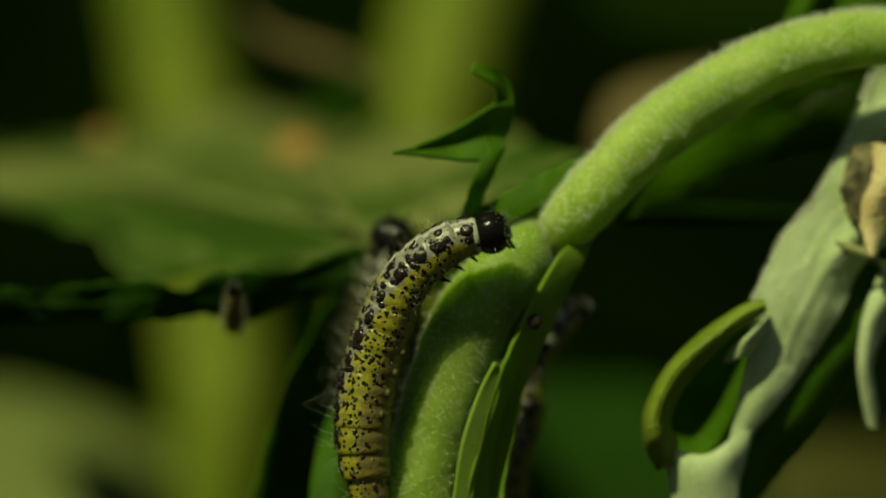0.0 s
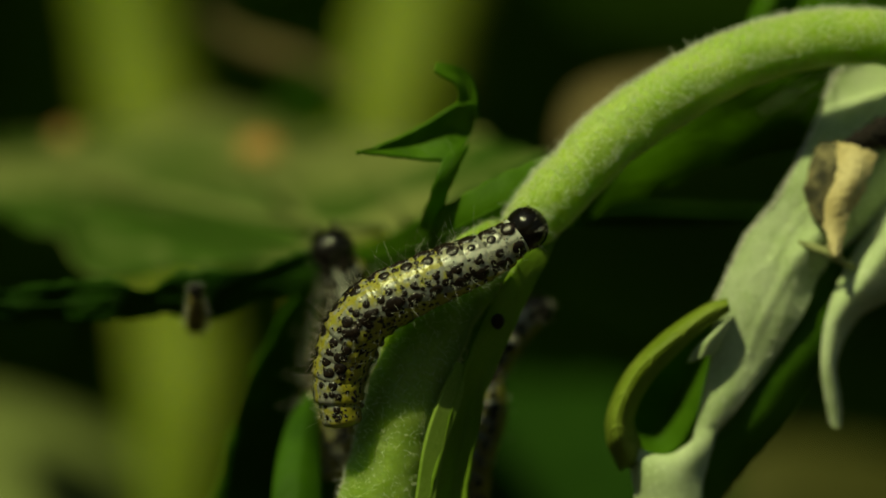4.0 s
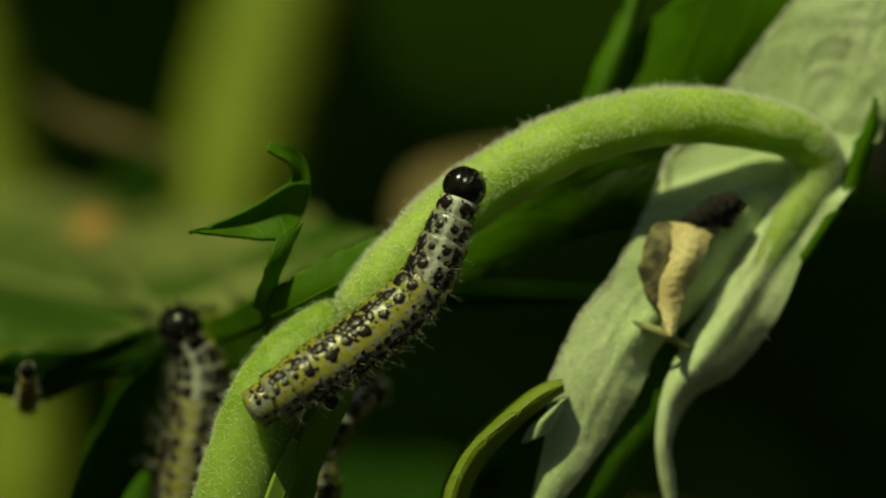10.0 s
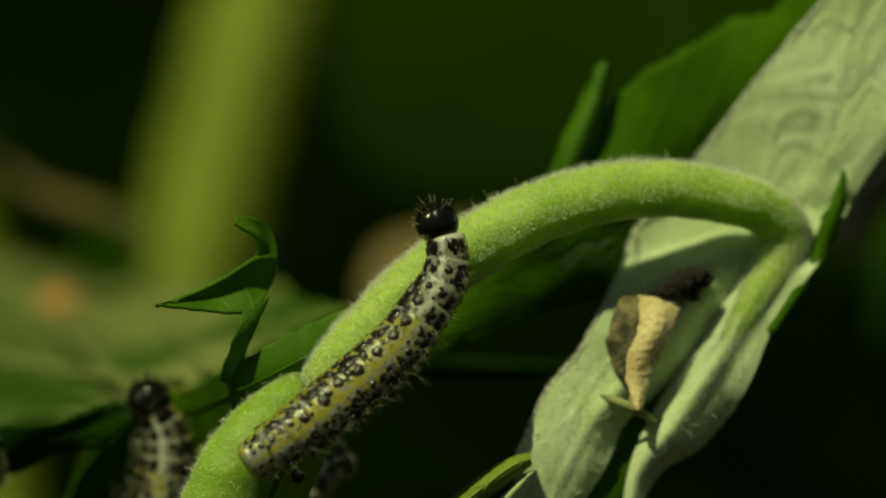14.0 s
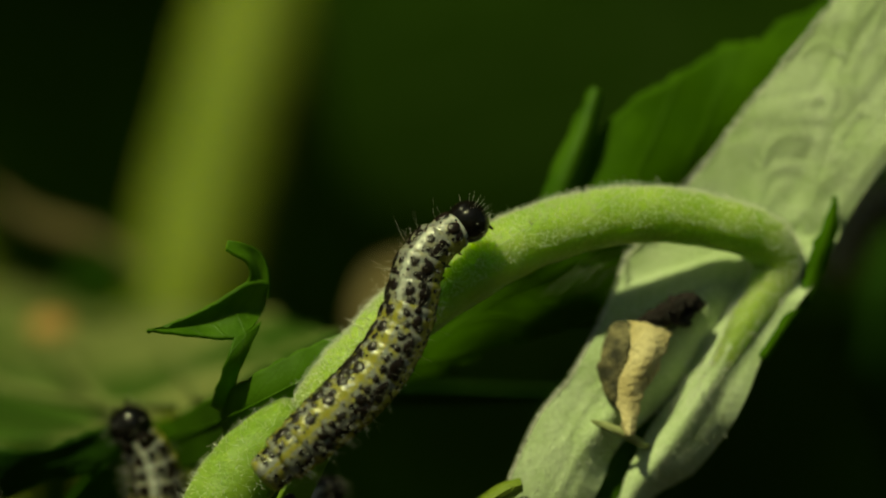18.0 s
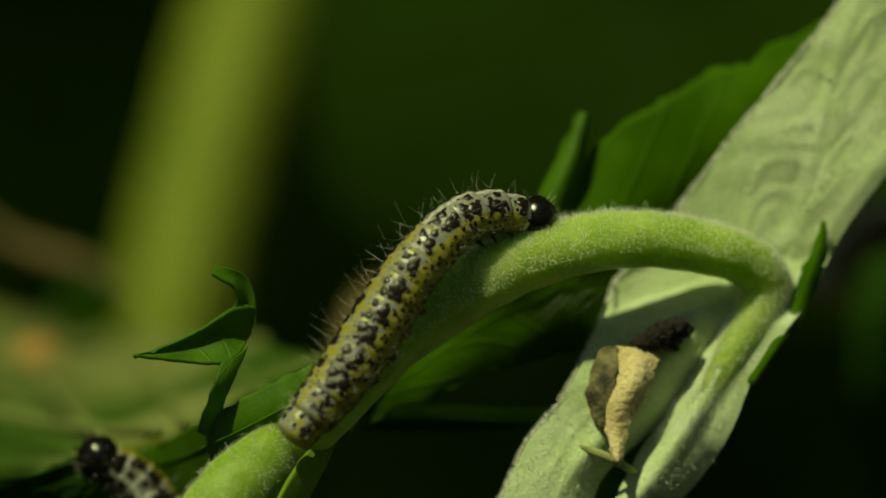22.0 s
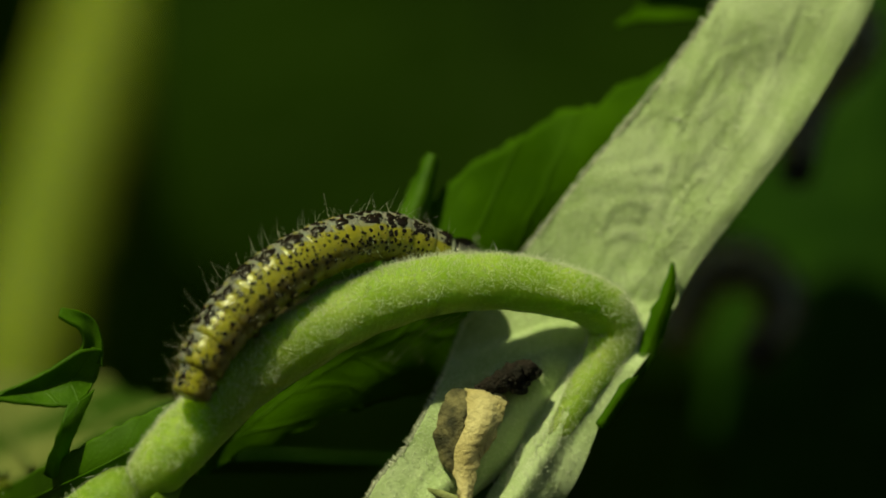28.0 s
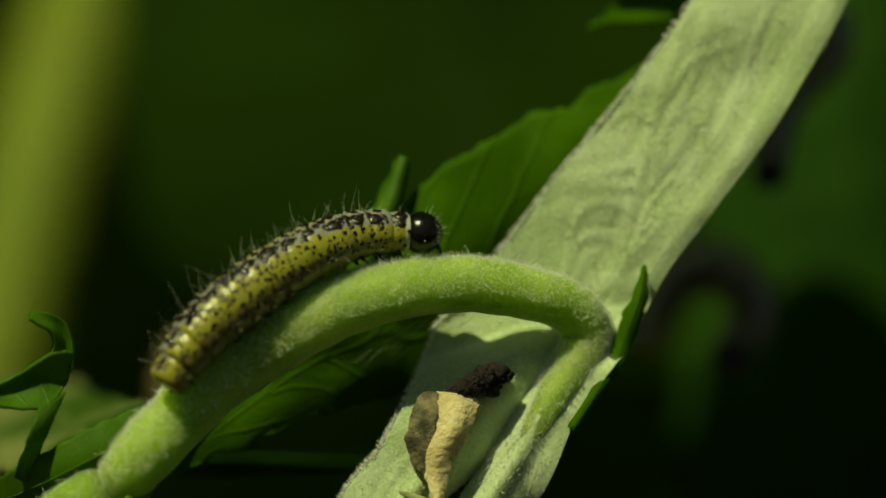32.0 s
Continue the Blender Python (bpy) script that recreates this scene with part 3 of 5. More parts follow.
# unseen leaf, added out of view to block the sun from the rear caterpillars
leaf("leaf", [
    [(1080, -1490, 14), (1085, -1495, 18), (1090, -1500, 22)],
    [(1220, -1490, -6), (1230, -1500, 14), (1240, -1520, 34)],
    [(1450, -1490, -8), (1460, -1500, 14), (1470, -1520, 38)],
    [(1650, -1490, -10), (1660, -1500, 14), (1670, -1520, 36)],
    [(1850, -1490, -8), (1855, -1500, 12), (1860, -1520, 30)],
    [(2000, -1495, 6), (2005, -1500, 10), (2010, -1510, 16)]],
    GREEN, "unseen leaf added overhead to shade the caterpillars behind", nu=24, nv=14, jag=1.0, seed=61, midrib=10)

# ---- the main stem with its petiole ----
stem = thing("plant_stem", at(730, 1000, 0), "hairy pale green stem bent under a caterpillar", "stem")
stalk = settle(part("stalk", tube([(715, 1010, 0, 78), (735, 900, 0, 76), (765, 780, 0, 72), (797, 660, 0, 71), (844, 547, 0, 69), (918, 462, 0.6, 58), (952, 414, 1.6, 38), (968, 388, 2.6, 16)], 70, 28, 0.03), STEM_SHADED), stem)
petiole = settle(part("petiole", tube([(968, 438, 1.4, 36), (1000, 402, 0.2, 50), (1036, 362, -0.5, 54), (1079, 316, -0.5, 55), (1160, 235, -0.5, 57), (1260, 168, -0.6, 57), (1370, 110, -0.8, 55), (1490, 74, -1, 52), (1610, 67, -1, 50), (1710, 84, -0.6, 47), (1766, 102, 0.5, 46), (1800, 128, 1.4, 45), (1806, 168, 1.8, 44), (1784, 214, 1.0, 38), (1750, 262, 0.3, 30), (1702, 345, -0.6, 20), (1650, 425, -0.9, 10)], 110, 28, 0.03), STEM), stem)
for ob, n, sd in ((stalk, 3600, 11), (petiole, 17000, 12)):
    part("hairs", hairs_on(ob, n, 0.4, 0.017, sd, 0.6, 0.3, lambda p: p.normal.z > -0.3), HAIR, ob)["kind"] = "stuff"
    part("long_hairs", hairs_on(ob, n // 12, 0.6, 0.018, sd + 50, 0.6, 0.7, lambda p: p.normal.z > -0.2), WHITE_HAIR, ob)["kind"] = "stuff"
silk = bmesh.new()
rng = random.Random(77)
for k in range(9):
    a, c = at(1500 + 30 * k / 3 + rng.uniform(-30, 30), 128 + rng.uniform(-4, 8) - k, -0.2), at(1385 + 12 * k + rng.uniform(-20, 20), 205 + rng.uniform(-25, 10), 9)
    bristle(silk, a, c - a, (c - a).length, 0.000012, Vector((0, 0, -0.04)), 3, 6)
h = settle(part("silk", silk, HAIR, label="fine silk threads under the petiole"), stem)
h["kind"] = "stuff"
leaf("stipule", [
    [(1040, 408, 1.5), (1062, 400, 3.0), (1088, 390, 6.5)],
    [(985, 455, -1.6), (1018, 448, -0.8), (1052, 422, 0.2)],
    [(910, 590, -2.4), (940, 594, -1.4), (970, 582, -0.8)],
    [(862, 715, -2.5), (892, 724, -0.6), (918, 728, -0.9)],
    [(820, 880, -2.5), (858, 885, -0.2), (892, 890, -0.9)],
    [(795, 1000, -2.4), (840, 1000, 0.8), (880, 1000, -0.8)]],
    SHEATH, "green stipule clasping the stem", nu=30, nv=10, jag=0.2, seed=14)
leaf("stipule", [
    [(870, 645, -2.7), (876, 648, -2.4), (882, 652, -2.2)],
    [(842, 700, -2.8), (858, 706, -2.5), (878, 712, -2.2)],
    [(812, 790, -2.8), (830, 795, -2.5), (848, 800, -2.2)],
    [(795, 900, -2.6), (812, 900, -2.4), (830, 900, -2.2)],
    [(780, 1000, -2.6), (797, 1000, -2.4), (815, 1000, -2.2)]],
    LIGHT, "narrow light green stipule on the stem", nu=24, nv=8)
leaf("stipule", [
    [(640, 452, 22), (645, 470, 22), (650, 500, 23)],
    [(740, 424, 16), (745, 460, 16), (755, 520, 17)],
    [(830, 378, 3.4), (845, 420, 3.2), (860, 480, 4.4)],
    [(930, 322, 0.8), (945, 370, 0.2), (960, 430, 1.2)],
    [(1000, 290, 0.8), (1015, 330, 0.3), (1030, 376, 1.2)],
    [(1060, 265, 0.8), (1068, 285, 0.5), (1076, 312, 1.2)]],
    FOLD, "green leaf fold running up to the node of the stem", nu=40, nv=12, jag=0.2, seed=15)

# ---- the small curled leaflet ----
curl = leaf("leaflet", [
    [(692, 274, 1.2), (693, 272, 1.2), (694, 271, 1.2)],
    [(750, 281, 1.3), (748, 268, 1.9), (752, 250, 1.7)],
    [(800, 286, 1.3), (802, 258, 2.3), (812, 220, 1.7)],
    [(850, 287, 1.1), (858, 240, 2.5), (872, 184, 1.7)],
    [(880, 270, 1.7), (896, 235, 3.3), (905, 185, 2.3)]],
    CURL, "small torn leaflet curled to a hook", nu=34, nv=12, thick=0.25, jag=0.12, seed=1)
settle(part("hook", blade([
    [(868, 196, 1.7), (888, 205, 2.7), (906, 215, 2.3)],
    [(878, 168, 1.3), (893, 172, 2.3), (907, 176, 2.1)],
    [(868, 146, 0.9), (880, 140, 1.9), (894, 134, 1.9)],
    [(846, 134, 0.7), (852, 126, 1.3), (860, 116, 1.5)],
    [(833, 126, 0.7), (834, 120, 1.1), (836, 112, 1.3)]], 24, 8, 0.25, 0.1), CURL), curl)
settle(part("stalk", blade([
    [(848, 282, 0.9), (868, 275, 1.1), (892, 255, 1.7)],
    [(832, 325, 0.3), (846, 325, 0.5), (862, 320, 1.1)],
    [(818, 365, 2.6), (830, 368, 2.6), (846, 366, 3.0)],
    [(806, 400, 4.4), (820, 408, 4.4), (838, 408, 4.8)]], 24, 8, 0.25, 0.15), CURL), curl)

# ---- the pale sunlit leaf ----
VEINS = (((1846, 130, 1.8, 26), (1878, -20, 2.65, 16), (1915, -180, 2.75, 13), (1960, -330, 2.8, 11), (2040, -560, 2.8, 9)),
         ((1835, 80, 1.9, 26), (1880, 20, 2.3, 22), (1975, -105, 2.65, 20), (2060, -225, 2.75, 18), (2150, -378, 2.85, 16), (2270, -600, 2.9, 12)),
         ((1895, -100, 2.6, 9), (1850, -108, 2.8, 8), (1790, -105, 3.2, 7), (1740, -90, 3.8, 5)),
         ((1880, 0, 2.4, 9), (1830, -20, 2.8, 8), (1790, 0, 3, 7), (1770, 50, 3.2, 6)),
         ((1905, -140, 2.6, 8), (1965, -230, 2.9, 7), (2010, -250, 3, 6), (2020, -180, 2.8, 5)),
         ((1935, -250, 2.9, 8), (2000, -330, 3.1, 7), (2080, -360, 3.2, 5)),
         ((1890, -141, 2.5, 10), (1810, -122, 2.9, 9), (1737, -101, 3.2, 8), (1722, -50, 3.2, 7), (1724, 10, 3.2, 6)),
         ((1872, -70, 2.4, 9), (1830, -78, 2.8, 8), (1792, -50, 3.0, 7), (1775, 20, 3.2, 6)),
         ((1925, -215, 2.6, 8), (1880, -235, 2.9, 7), (1850, -215, 3.0, 6)),
         ((1925, -110, 2.6, 8), (1945, -200, 2.7, 8), (1985, -270, 2.8, 8), (2010, -330, 2.9, 7), (2030, -300, 3.0, 6), (2022, -240, 3.0, 5)),
         ((1900, -30, 2.5, 7), (1925, -80, 2.6, 7), (1960, -120, 2.8, 6)),
         ((2060, -240, 2.8, 7), (2095, -330, 2.9, 7), (2120, -400, 3.0, 6)),
         ((1690, 330, 2.4, 8), (1650, 360, 3.0, 7), (1610, 420, 3.6, 6)),
         ((1590, 300, 3.2, 8), (1540, 340, 3.4, 8), (1480, 390, 3.6, 6), (1430, 470, 3.4, 5)),
         ((1530, 400, 3.4, 8), (1470, 470, 3.0, 7), (1420, 560, 2.8, 6), (1385, 640, 2.8, 5)),
         ((1850, 135, 1.2, 32), (1768, 225, 1.8, 22), (1702, 345, 2, 19), (1630, 450, 2.2, 16), (1560, 570, 3.4, 12)))
RIDGES = np.array([(*glide(pts, f / 40)[:2], 4.5 + 0.5 * glide(pts, f / 40)[3], 0.024 + 0.008 * glide(pts, f / 40)[3]) for pts in VEINS for f in range(41)])
pale = leaf("pale_leaf", lean([
    [(2090, -600, 2.6), (2150, -600, 2.6), (2210, -600, 2.9), (2270, -600, 3.3)],
    [(1962, -382, 2.6), (2025, -381, 2.6), (2088, -380, 2.9), (2150, -378, 3.3)],
    [(1854, -240, 2.6), (1915, -236, 2.6), (1985, -230, 2.9), (2060, -225, 3.2)],
    [(1764, -130, 2.8), (1826, -118, 2.7), (1900, -110, 2.8), (1975, -105, 3.1)],
    [(1655, 10, 3.2), (1730, 18, 3.0), (1805, 20, 2.8), (1880, 20, 2.8)],
    [(1545, 140, 4), (1620, 155, 3.8), (1690, 160, 3.4), (1760, 160, 3.0)],
    [(1500, 250, 4), (1565, 260, 3.8), (1632, 262, 3.4), (1697, 264, 4.6)],
    [(1448, 350, 3.8), (1510, 370, 3.6), (1566, 378, 3.2), (1624, 382, 5.6)],
    [(1388, 425, 3.6), (1440, 455, 3.2), (1484, 472, 3.0), (1526, 474, 5.0)],
    [(1335, 540, 3.4), (1400, 560, 2.8), (1450, 565, 2.8), (1490, 555, 3.4)],
    [(1322, 640, 3.2), (1370, 650, 2.6), (1410, 650, 2.8), (1436, 640, 3.4)],
    [(1306, 715, 3), (1334, 726, 2.6), (1360, 722, 2.8), (1384, 708, 3.2)],
    [(1292, 785, 3), (1304, 788, 2.8), (1314, 786, 2.8), (1324, 778, 3)]]),
    PALE, "pale green underside of a hairy leaf in full sun", nu=190, nv=64, thick=0.1, ripple=0.35, seed=21, ridges=RIDGES)
lobe = pale.children[0]
band = settle(part("blade", blade(lean([
    [(2270, -600, 3.3), (2295, -600, 3.2), (2330, -600, 3.2), (2345, -595, 3.9)],
    [(2150, -378, 3.3), (2180, -377, 3.2), (2214, -375, 3.2), (2232, -365, 3.4)],
    [(2060, -225, 3.2), (2094, -221, 3.1), (2118, -215, 3.1), (2132, -200, 3.3)],
    [(1975, -105, 3.1), (2010, -100, 2.9), (2030, -95, 2.9), (2044, -80, 3.1)],
    [(1880, 20, 2.8), (1902, 25, 2.7), (1930, 30, 2.6), (1950, 46, 2.7)],
    [(1760, 160, 3.0), (1806, 161, 2.4), (1848, 166, 2.0), (1876, 184, 2.0)],
    [(1697, 264, 4.6), (1734, 266, 2.3), (1768, 272, 2.2), (1796, 292, 2.3)],
    [(1624, 382, 5.6), (1668, 388, 2.4), (1706, 404, 2.6), (1736, 424, 2.9)],
    [(1574, 462, 4.8), (1612, 474, 2.2), (1644, 496, 2.6), (1664, 516, 4)],
    [(1536, 545, 3.2), (1552, 552, 2.4), (1570, 560, 2.8), (1584, 570, 4.4)],
    [(1521, 630, 3.2), (1531, 634, 2.6), (1541, 640, 2.8), (1547, 644, 4)],
    [(1527, 705, 3.2), (1536, 706, 2.8), (1546, 706, 2.8), (1553, 706, 3.6)],
    [(1541, 762, 3.2), (1545, 764, 3), (1550, 764, 3), (1554, 762, 3.2)]]), 190, 40, 0.1, 0.0, 0.35, 900, 21, RIDGES), PALE), pale)
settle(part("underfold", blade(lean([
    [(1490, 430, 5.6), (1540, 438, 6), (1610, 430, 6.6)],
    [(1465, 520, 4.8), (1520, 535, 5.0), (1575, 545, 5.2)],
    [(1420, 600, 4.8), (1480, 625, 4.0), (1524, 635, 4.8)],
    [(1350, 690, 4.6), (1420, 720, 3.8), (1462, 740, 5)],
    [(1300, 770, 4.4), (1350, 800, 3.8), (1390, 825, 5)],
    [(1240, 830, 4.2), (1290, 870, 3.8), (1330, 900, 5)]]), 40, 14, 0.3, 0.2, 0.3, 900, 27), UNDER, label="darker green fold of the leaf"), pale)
for ob, n, sd in ((lobe, 7000, 31), (band, 3200, 33)):
    h = part("hairs", hairs_on(ob, n, 0.34, 0.018, sd, 1.0, 0.25, lambda p: p.normal.y < -0.3), HAIR, ob)
    h.matrix_parent_inverse = Matrix()
    h["kind"] = "stuff"

rng = random.Random(90)
bm = bmesh.new()
for pts in VEINS:
    for _ in range(150):
        u, v, y, r = glide(pts, rng.random())
        side = rng.uniform(-1.4, 1.4) * (4 + 0.55 * r)
        p = at(*lean_point(u + side, v + rng.uniform(-4, 4), y - 0.05))
        jit = Vector([rng.uniform(-1, 1) for _ in range(3)])
        bristle(bm, p, Vector((0, -0.8, 0.3)) + jit * 0.7, 0.0003 * rng.uniform(0.5, 1.2), 0.000016, jit * 0.3)
settle(part("vein_hairs", bm, WHITE_HAIR, label="white hairs along the veins"), pale)["kind"] = "stuff"


def fringe(ob, line, count, length, seed):
    """White hairs along a leaf's edge."""
    rng = random.Random(seed)
    bm = bmesh.new()
    for _ in range(count):
        f = rng.random()
        p = at(*glide(line, f))
        out = Vector((-0.75, -0.3, 0.45)) + Vector([rng.uniform(-0.5, 0.5) for _ in range(3)])
        bristle(bm, p + Vector([rng.uniform(-1, 1) for _ in range(3)]) * 0.00012, out, length * 0.001 * rng.uniform(0.5, 1.2), 0.00003, None)
    settle(part("fringe", bm, HAIR, label="white hairs along the edge"), pale)["kind"] = "stuff"


fringe(pale, [lean_point(*q) for q in ((2090, -600, 2.6), (1962, -382, 2.6), (1854, -240, 2.6), (1764, -130, 2.8), (1655, 10, 3.2), (1545, 140, 4))], 1300, 0.42, 71)
fringe(pale, [lean_point(*q) for q in ((1545, 140, 4), (1500, 250, 4), (1448, 350, 3.8), (1388, 425, 3.6), (1335, 540, 3.4))], 1000, 0.4, 72)

# rolled tip of the pale leaf
roll = leaf("rolled_leaf", lean([
    [(1356, 541, 2.3), (1354, 544, 1.7), (1352, 548, 2.3)],
    [(1315, 554, 2.5), (1318, 560, 1.4), (1323, 570, 2.3)],
    [(1245, 600, 2.9), (1252, 608, 1.1), (1264, 619, 2.5)],
    [(1185, 660, 3.3), (1194, 666, 0.8), (1210, 676, 2.7)],
    [(1150, 730, 3.5), (1161, 732, 0.6), (1180, 736, 2.9)],
    [(1147, 780, 3.3), (1160, 777, 0.6), (1182, 770, 2.9)],
    [(1156, 808, 3.1), (1170, 798, 1.3), (1190, 784, 2.9)],
    [(1170, 836, 3.3), (1180, 826, 2.1), (1194, 812, 3.1)]]),
    RIM, "leaf tip rolled into a shallow cup with a yellowish rim", nu=60, nv=14, thick=0.4, seed=25, ripple=0.25)
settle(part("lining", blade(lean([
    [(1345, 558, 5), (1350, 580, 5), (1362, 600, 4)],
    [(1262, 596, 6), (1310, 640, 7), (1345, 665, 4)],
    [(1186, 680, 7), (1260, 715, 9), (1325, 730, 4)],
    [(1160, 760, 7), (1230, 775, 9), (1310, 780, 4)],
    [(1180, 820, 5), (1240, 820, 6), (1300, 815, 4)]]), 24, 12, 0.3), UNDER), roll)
settle(part("flap", blade(lean([
    [(1362, 566, 1.6), (1350, 574, 1.4), (1336, 584, 1.6)],
    [(1352, 592, 1.6), (1322, 604, 1.2), (1296, 618, 2)],
    [(1330, 630, 1.8), (1304, 640, 1.6), (1280, 648, 2.6)]]), 12, 8, 0.3), PALE), roll)
settle(part("foot", blade(lean([
    [(1160, 766, 3.4), (1198, 806, 2.6), (1260, 812, 2.2), (1334, 742, 3.2)],
    [(1176, 806, 3.2), (1212, 828, 1.8), (1264, 828, 1.6), (1326, 786, 2.8)],
    [(1188, 852, 3.0), (1218, 860, 1.4), (1262, 860, 1.2), (1310, 845, 2.6)],
    [(1194, 900, 2.8), (1222, 905, 1.4), (1262, 905, 1.2), (1304, 900, 2.4)],
    [(1192, 1000, 2.8), (1222, 1005, 1.4), (1262, 1005, 1.2), (1302, 1000, 2.4)]]), 36, 16, 0.3, 0.15, 0.5, 700, 29), PALE, label="pale hairy foot of the rolled tip"), roll)
# withered patch on the pale leaf
dry = leaf("dry_leaf", lean([
    [(1548, 258, 2.4), (1580, 262, 2.0), (1616, 270, 2.4)],
    [(1545, 290, 2.2), (1582, 292, 1.6), (1614, 296, 2.2)],
    [(1540, 325, 2.2), (1572, 325, 1.5), (1602, 322, 2.2)],
    [(1524, 360, 2.2), (1552, 362, 1.6), (1590, 352, 2.2)],
    [(1526, 395, 2), (1544, 398, 1.6), (1566, 392, 2)],
    [(1540, 455, 1.6), (1546, 456, 1.2), (1554, 455, 1.6)]]),
    DRY, "dry beige leaf scrap with a blackened end", nu=40, nv=16, thick=0.15, jag=0.35, ripple=0.7, seed=41, jag_scale=1900)
settle(part("membrane", blade(lean([
    [(1520, 258, 3.2), (1534, 256, 3.0), (1550, 260, 2.6)],
    [(1500, 300, 3.2), (1522, 300, 2.6), (1546, 300, 2.4)],
    [(1494, 345, 3.2), (1514, 345, 2.4), (1540, 335, 2.4)],
    [(1506, 385, 3), (1518, 388, 2.2), (1536, 372, 2.4)],
    [(1524, 402, 2.6), (1530, 404, 2.2), (1538, 396, 2.2)]]), 24, 10, 0.12, 0.3, 0.5, 1500, 43), CRISP, label="thin grey-brown dried skin"), dry)
bm = bmesh.new()
for u, v, y, r in ((1592, 250, 2.2, 18), (1612, 240, 1.8, 20), (1632, 230, 1.6, 21), (1652, 220, 1.8, 19), (1664, 226, 2, 15), (1640, 248, 2, 18), (1575, 256, 2.6, 13), (1622, 222, 2, 12)):
    s = bmesh.ops.create_icosphere(bm, subdivisions=3, radius=r * UNIT)
    for w in s["verts"]:
        w.co *= 1 + 0.45 * noise.noise(w.co * 3600 + Vector((u, v, 0)))
        w.co += at(*lean_point(u, v, y + 0.4))
settle(part("blackened_end", bm, BLACKEN, label="black shrivelled end"), dry)
settle(part("curled_edge", tube([(*lean_point(u, v, y), r) for u, v, y, r in ((1474, 430, 3.4, 3), (1500, 438, 2.6, 6), (1530, 450, 2.2, 7), (1556, 466, 2.4, 7), (1576, 476, 3.2, 5), (1590, 470, 4.4, 3))], 30, 12, 0.25, 0.6), FADED, label="curled yellowing edge"), dry)
leaf("leaf", [
    [(1908, 36, 2.5), (1910, 34, 2.5), (1912, 36, 2.5)],
    [(1896, 76, 2.2), (1904, 78, 2.0), (1914, 76, 2.4)],
    [(1874, 118, 1.9), (1890, 121, 1.6), (1906, 120, 2.2)],
    [(1858, 166, 1.6), (1872, 170, 1.3), (1888, 170, 1.9)],
    [(1842, 206, 0.9), (1854, 212, 0.6), (1868, 212, 1.1)],
    [(1812, 260, -0.2), (1820, 264, -0.4), (1830, 266, 0.1)],
    [(1776, 318, -0.6), (1782, 322, -0.8), (1790, 324, -0.3)]],
    TOOTHED, "green leaf margin folded up beside the petiole", nu=30, nv=8, thick=0.15, jag=0.3, seed=51)

# droppings
for u, v, y, r in ((945, 573, -2.9, 12),):
    bm = bmesh.new()
    s = bmesh.ops.create_icosphere(bm, subdivisions=3, radius=r * UNIT)
    for w in s["verts"]:
        w.co *= 1 + 0.15 * noise.noise(w.co * 4000)
        w.co.z *= 1.15
        w.co += at(u, v, y)
    tagged(part("dropping", bm, BLACKEN), "black round caterpillar dropping on the stem", "dropping")


# ---- caterpillars ----
def lathe(length, radius, rings=12, sides=24, taper=0.22, nose=0.0):
    """A body ring with fine folds round it; y runs forward and z to its back."""
    bm = bmesh.new()
    last = None
    for i in range(rings + 1):
        s = 2 * i / rings - 1
        r = radius * (1 - taper * abs(s) ** 4 + 0.022 * math.cos(s * math.pi * 3)) * (1 - nose * max(0, s) ** 2)
        if i in (0, rings):
            r *= 0.6
        ring = []
        for k in range(sides):
            g = 2 * math.pi * k / sides
            z = math.cos(g) * r
            ring.append(bm.verts.new((math.sin(g) * r, s * length / 2, z * (0.94 if z < 0 else 1.0))))
        if last:
            for k in range(sides):
                bm.faces.new((last[k], last[(k + 1) % sides], ring[(k + 1) % sides], ring[k]))
        else:
            bm.faces.new(list(reversed(ring)))
        last = ring
    bm.faces.new(last)
    bmesh.ops.recalc_face_normals(bm, faces=bm.faces)
    return bm


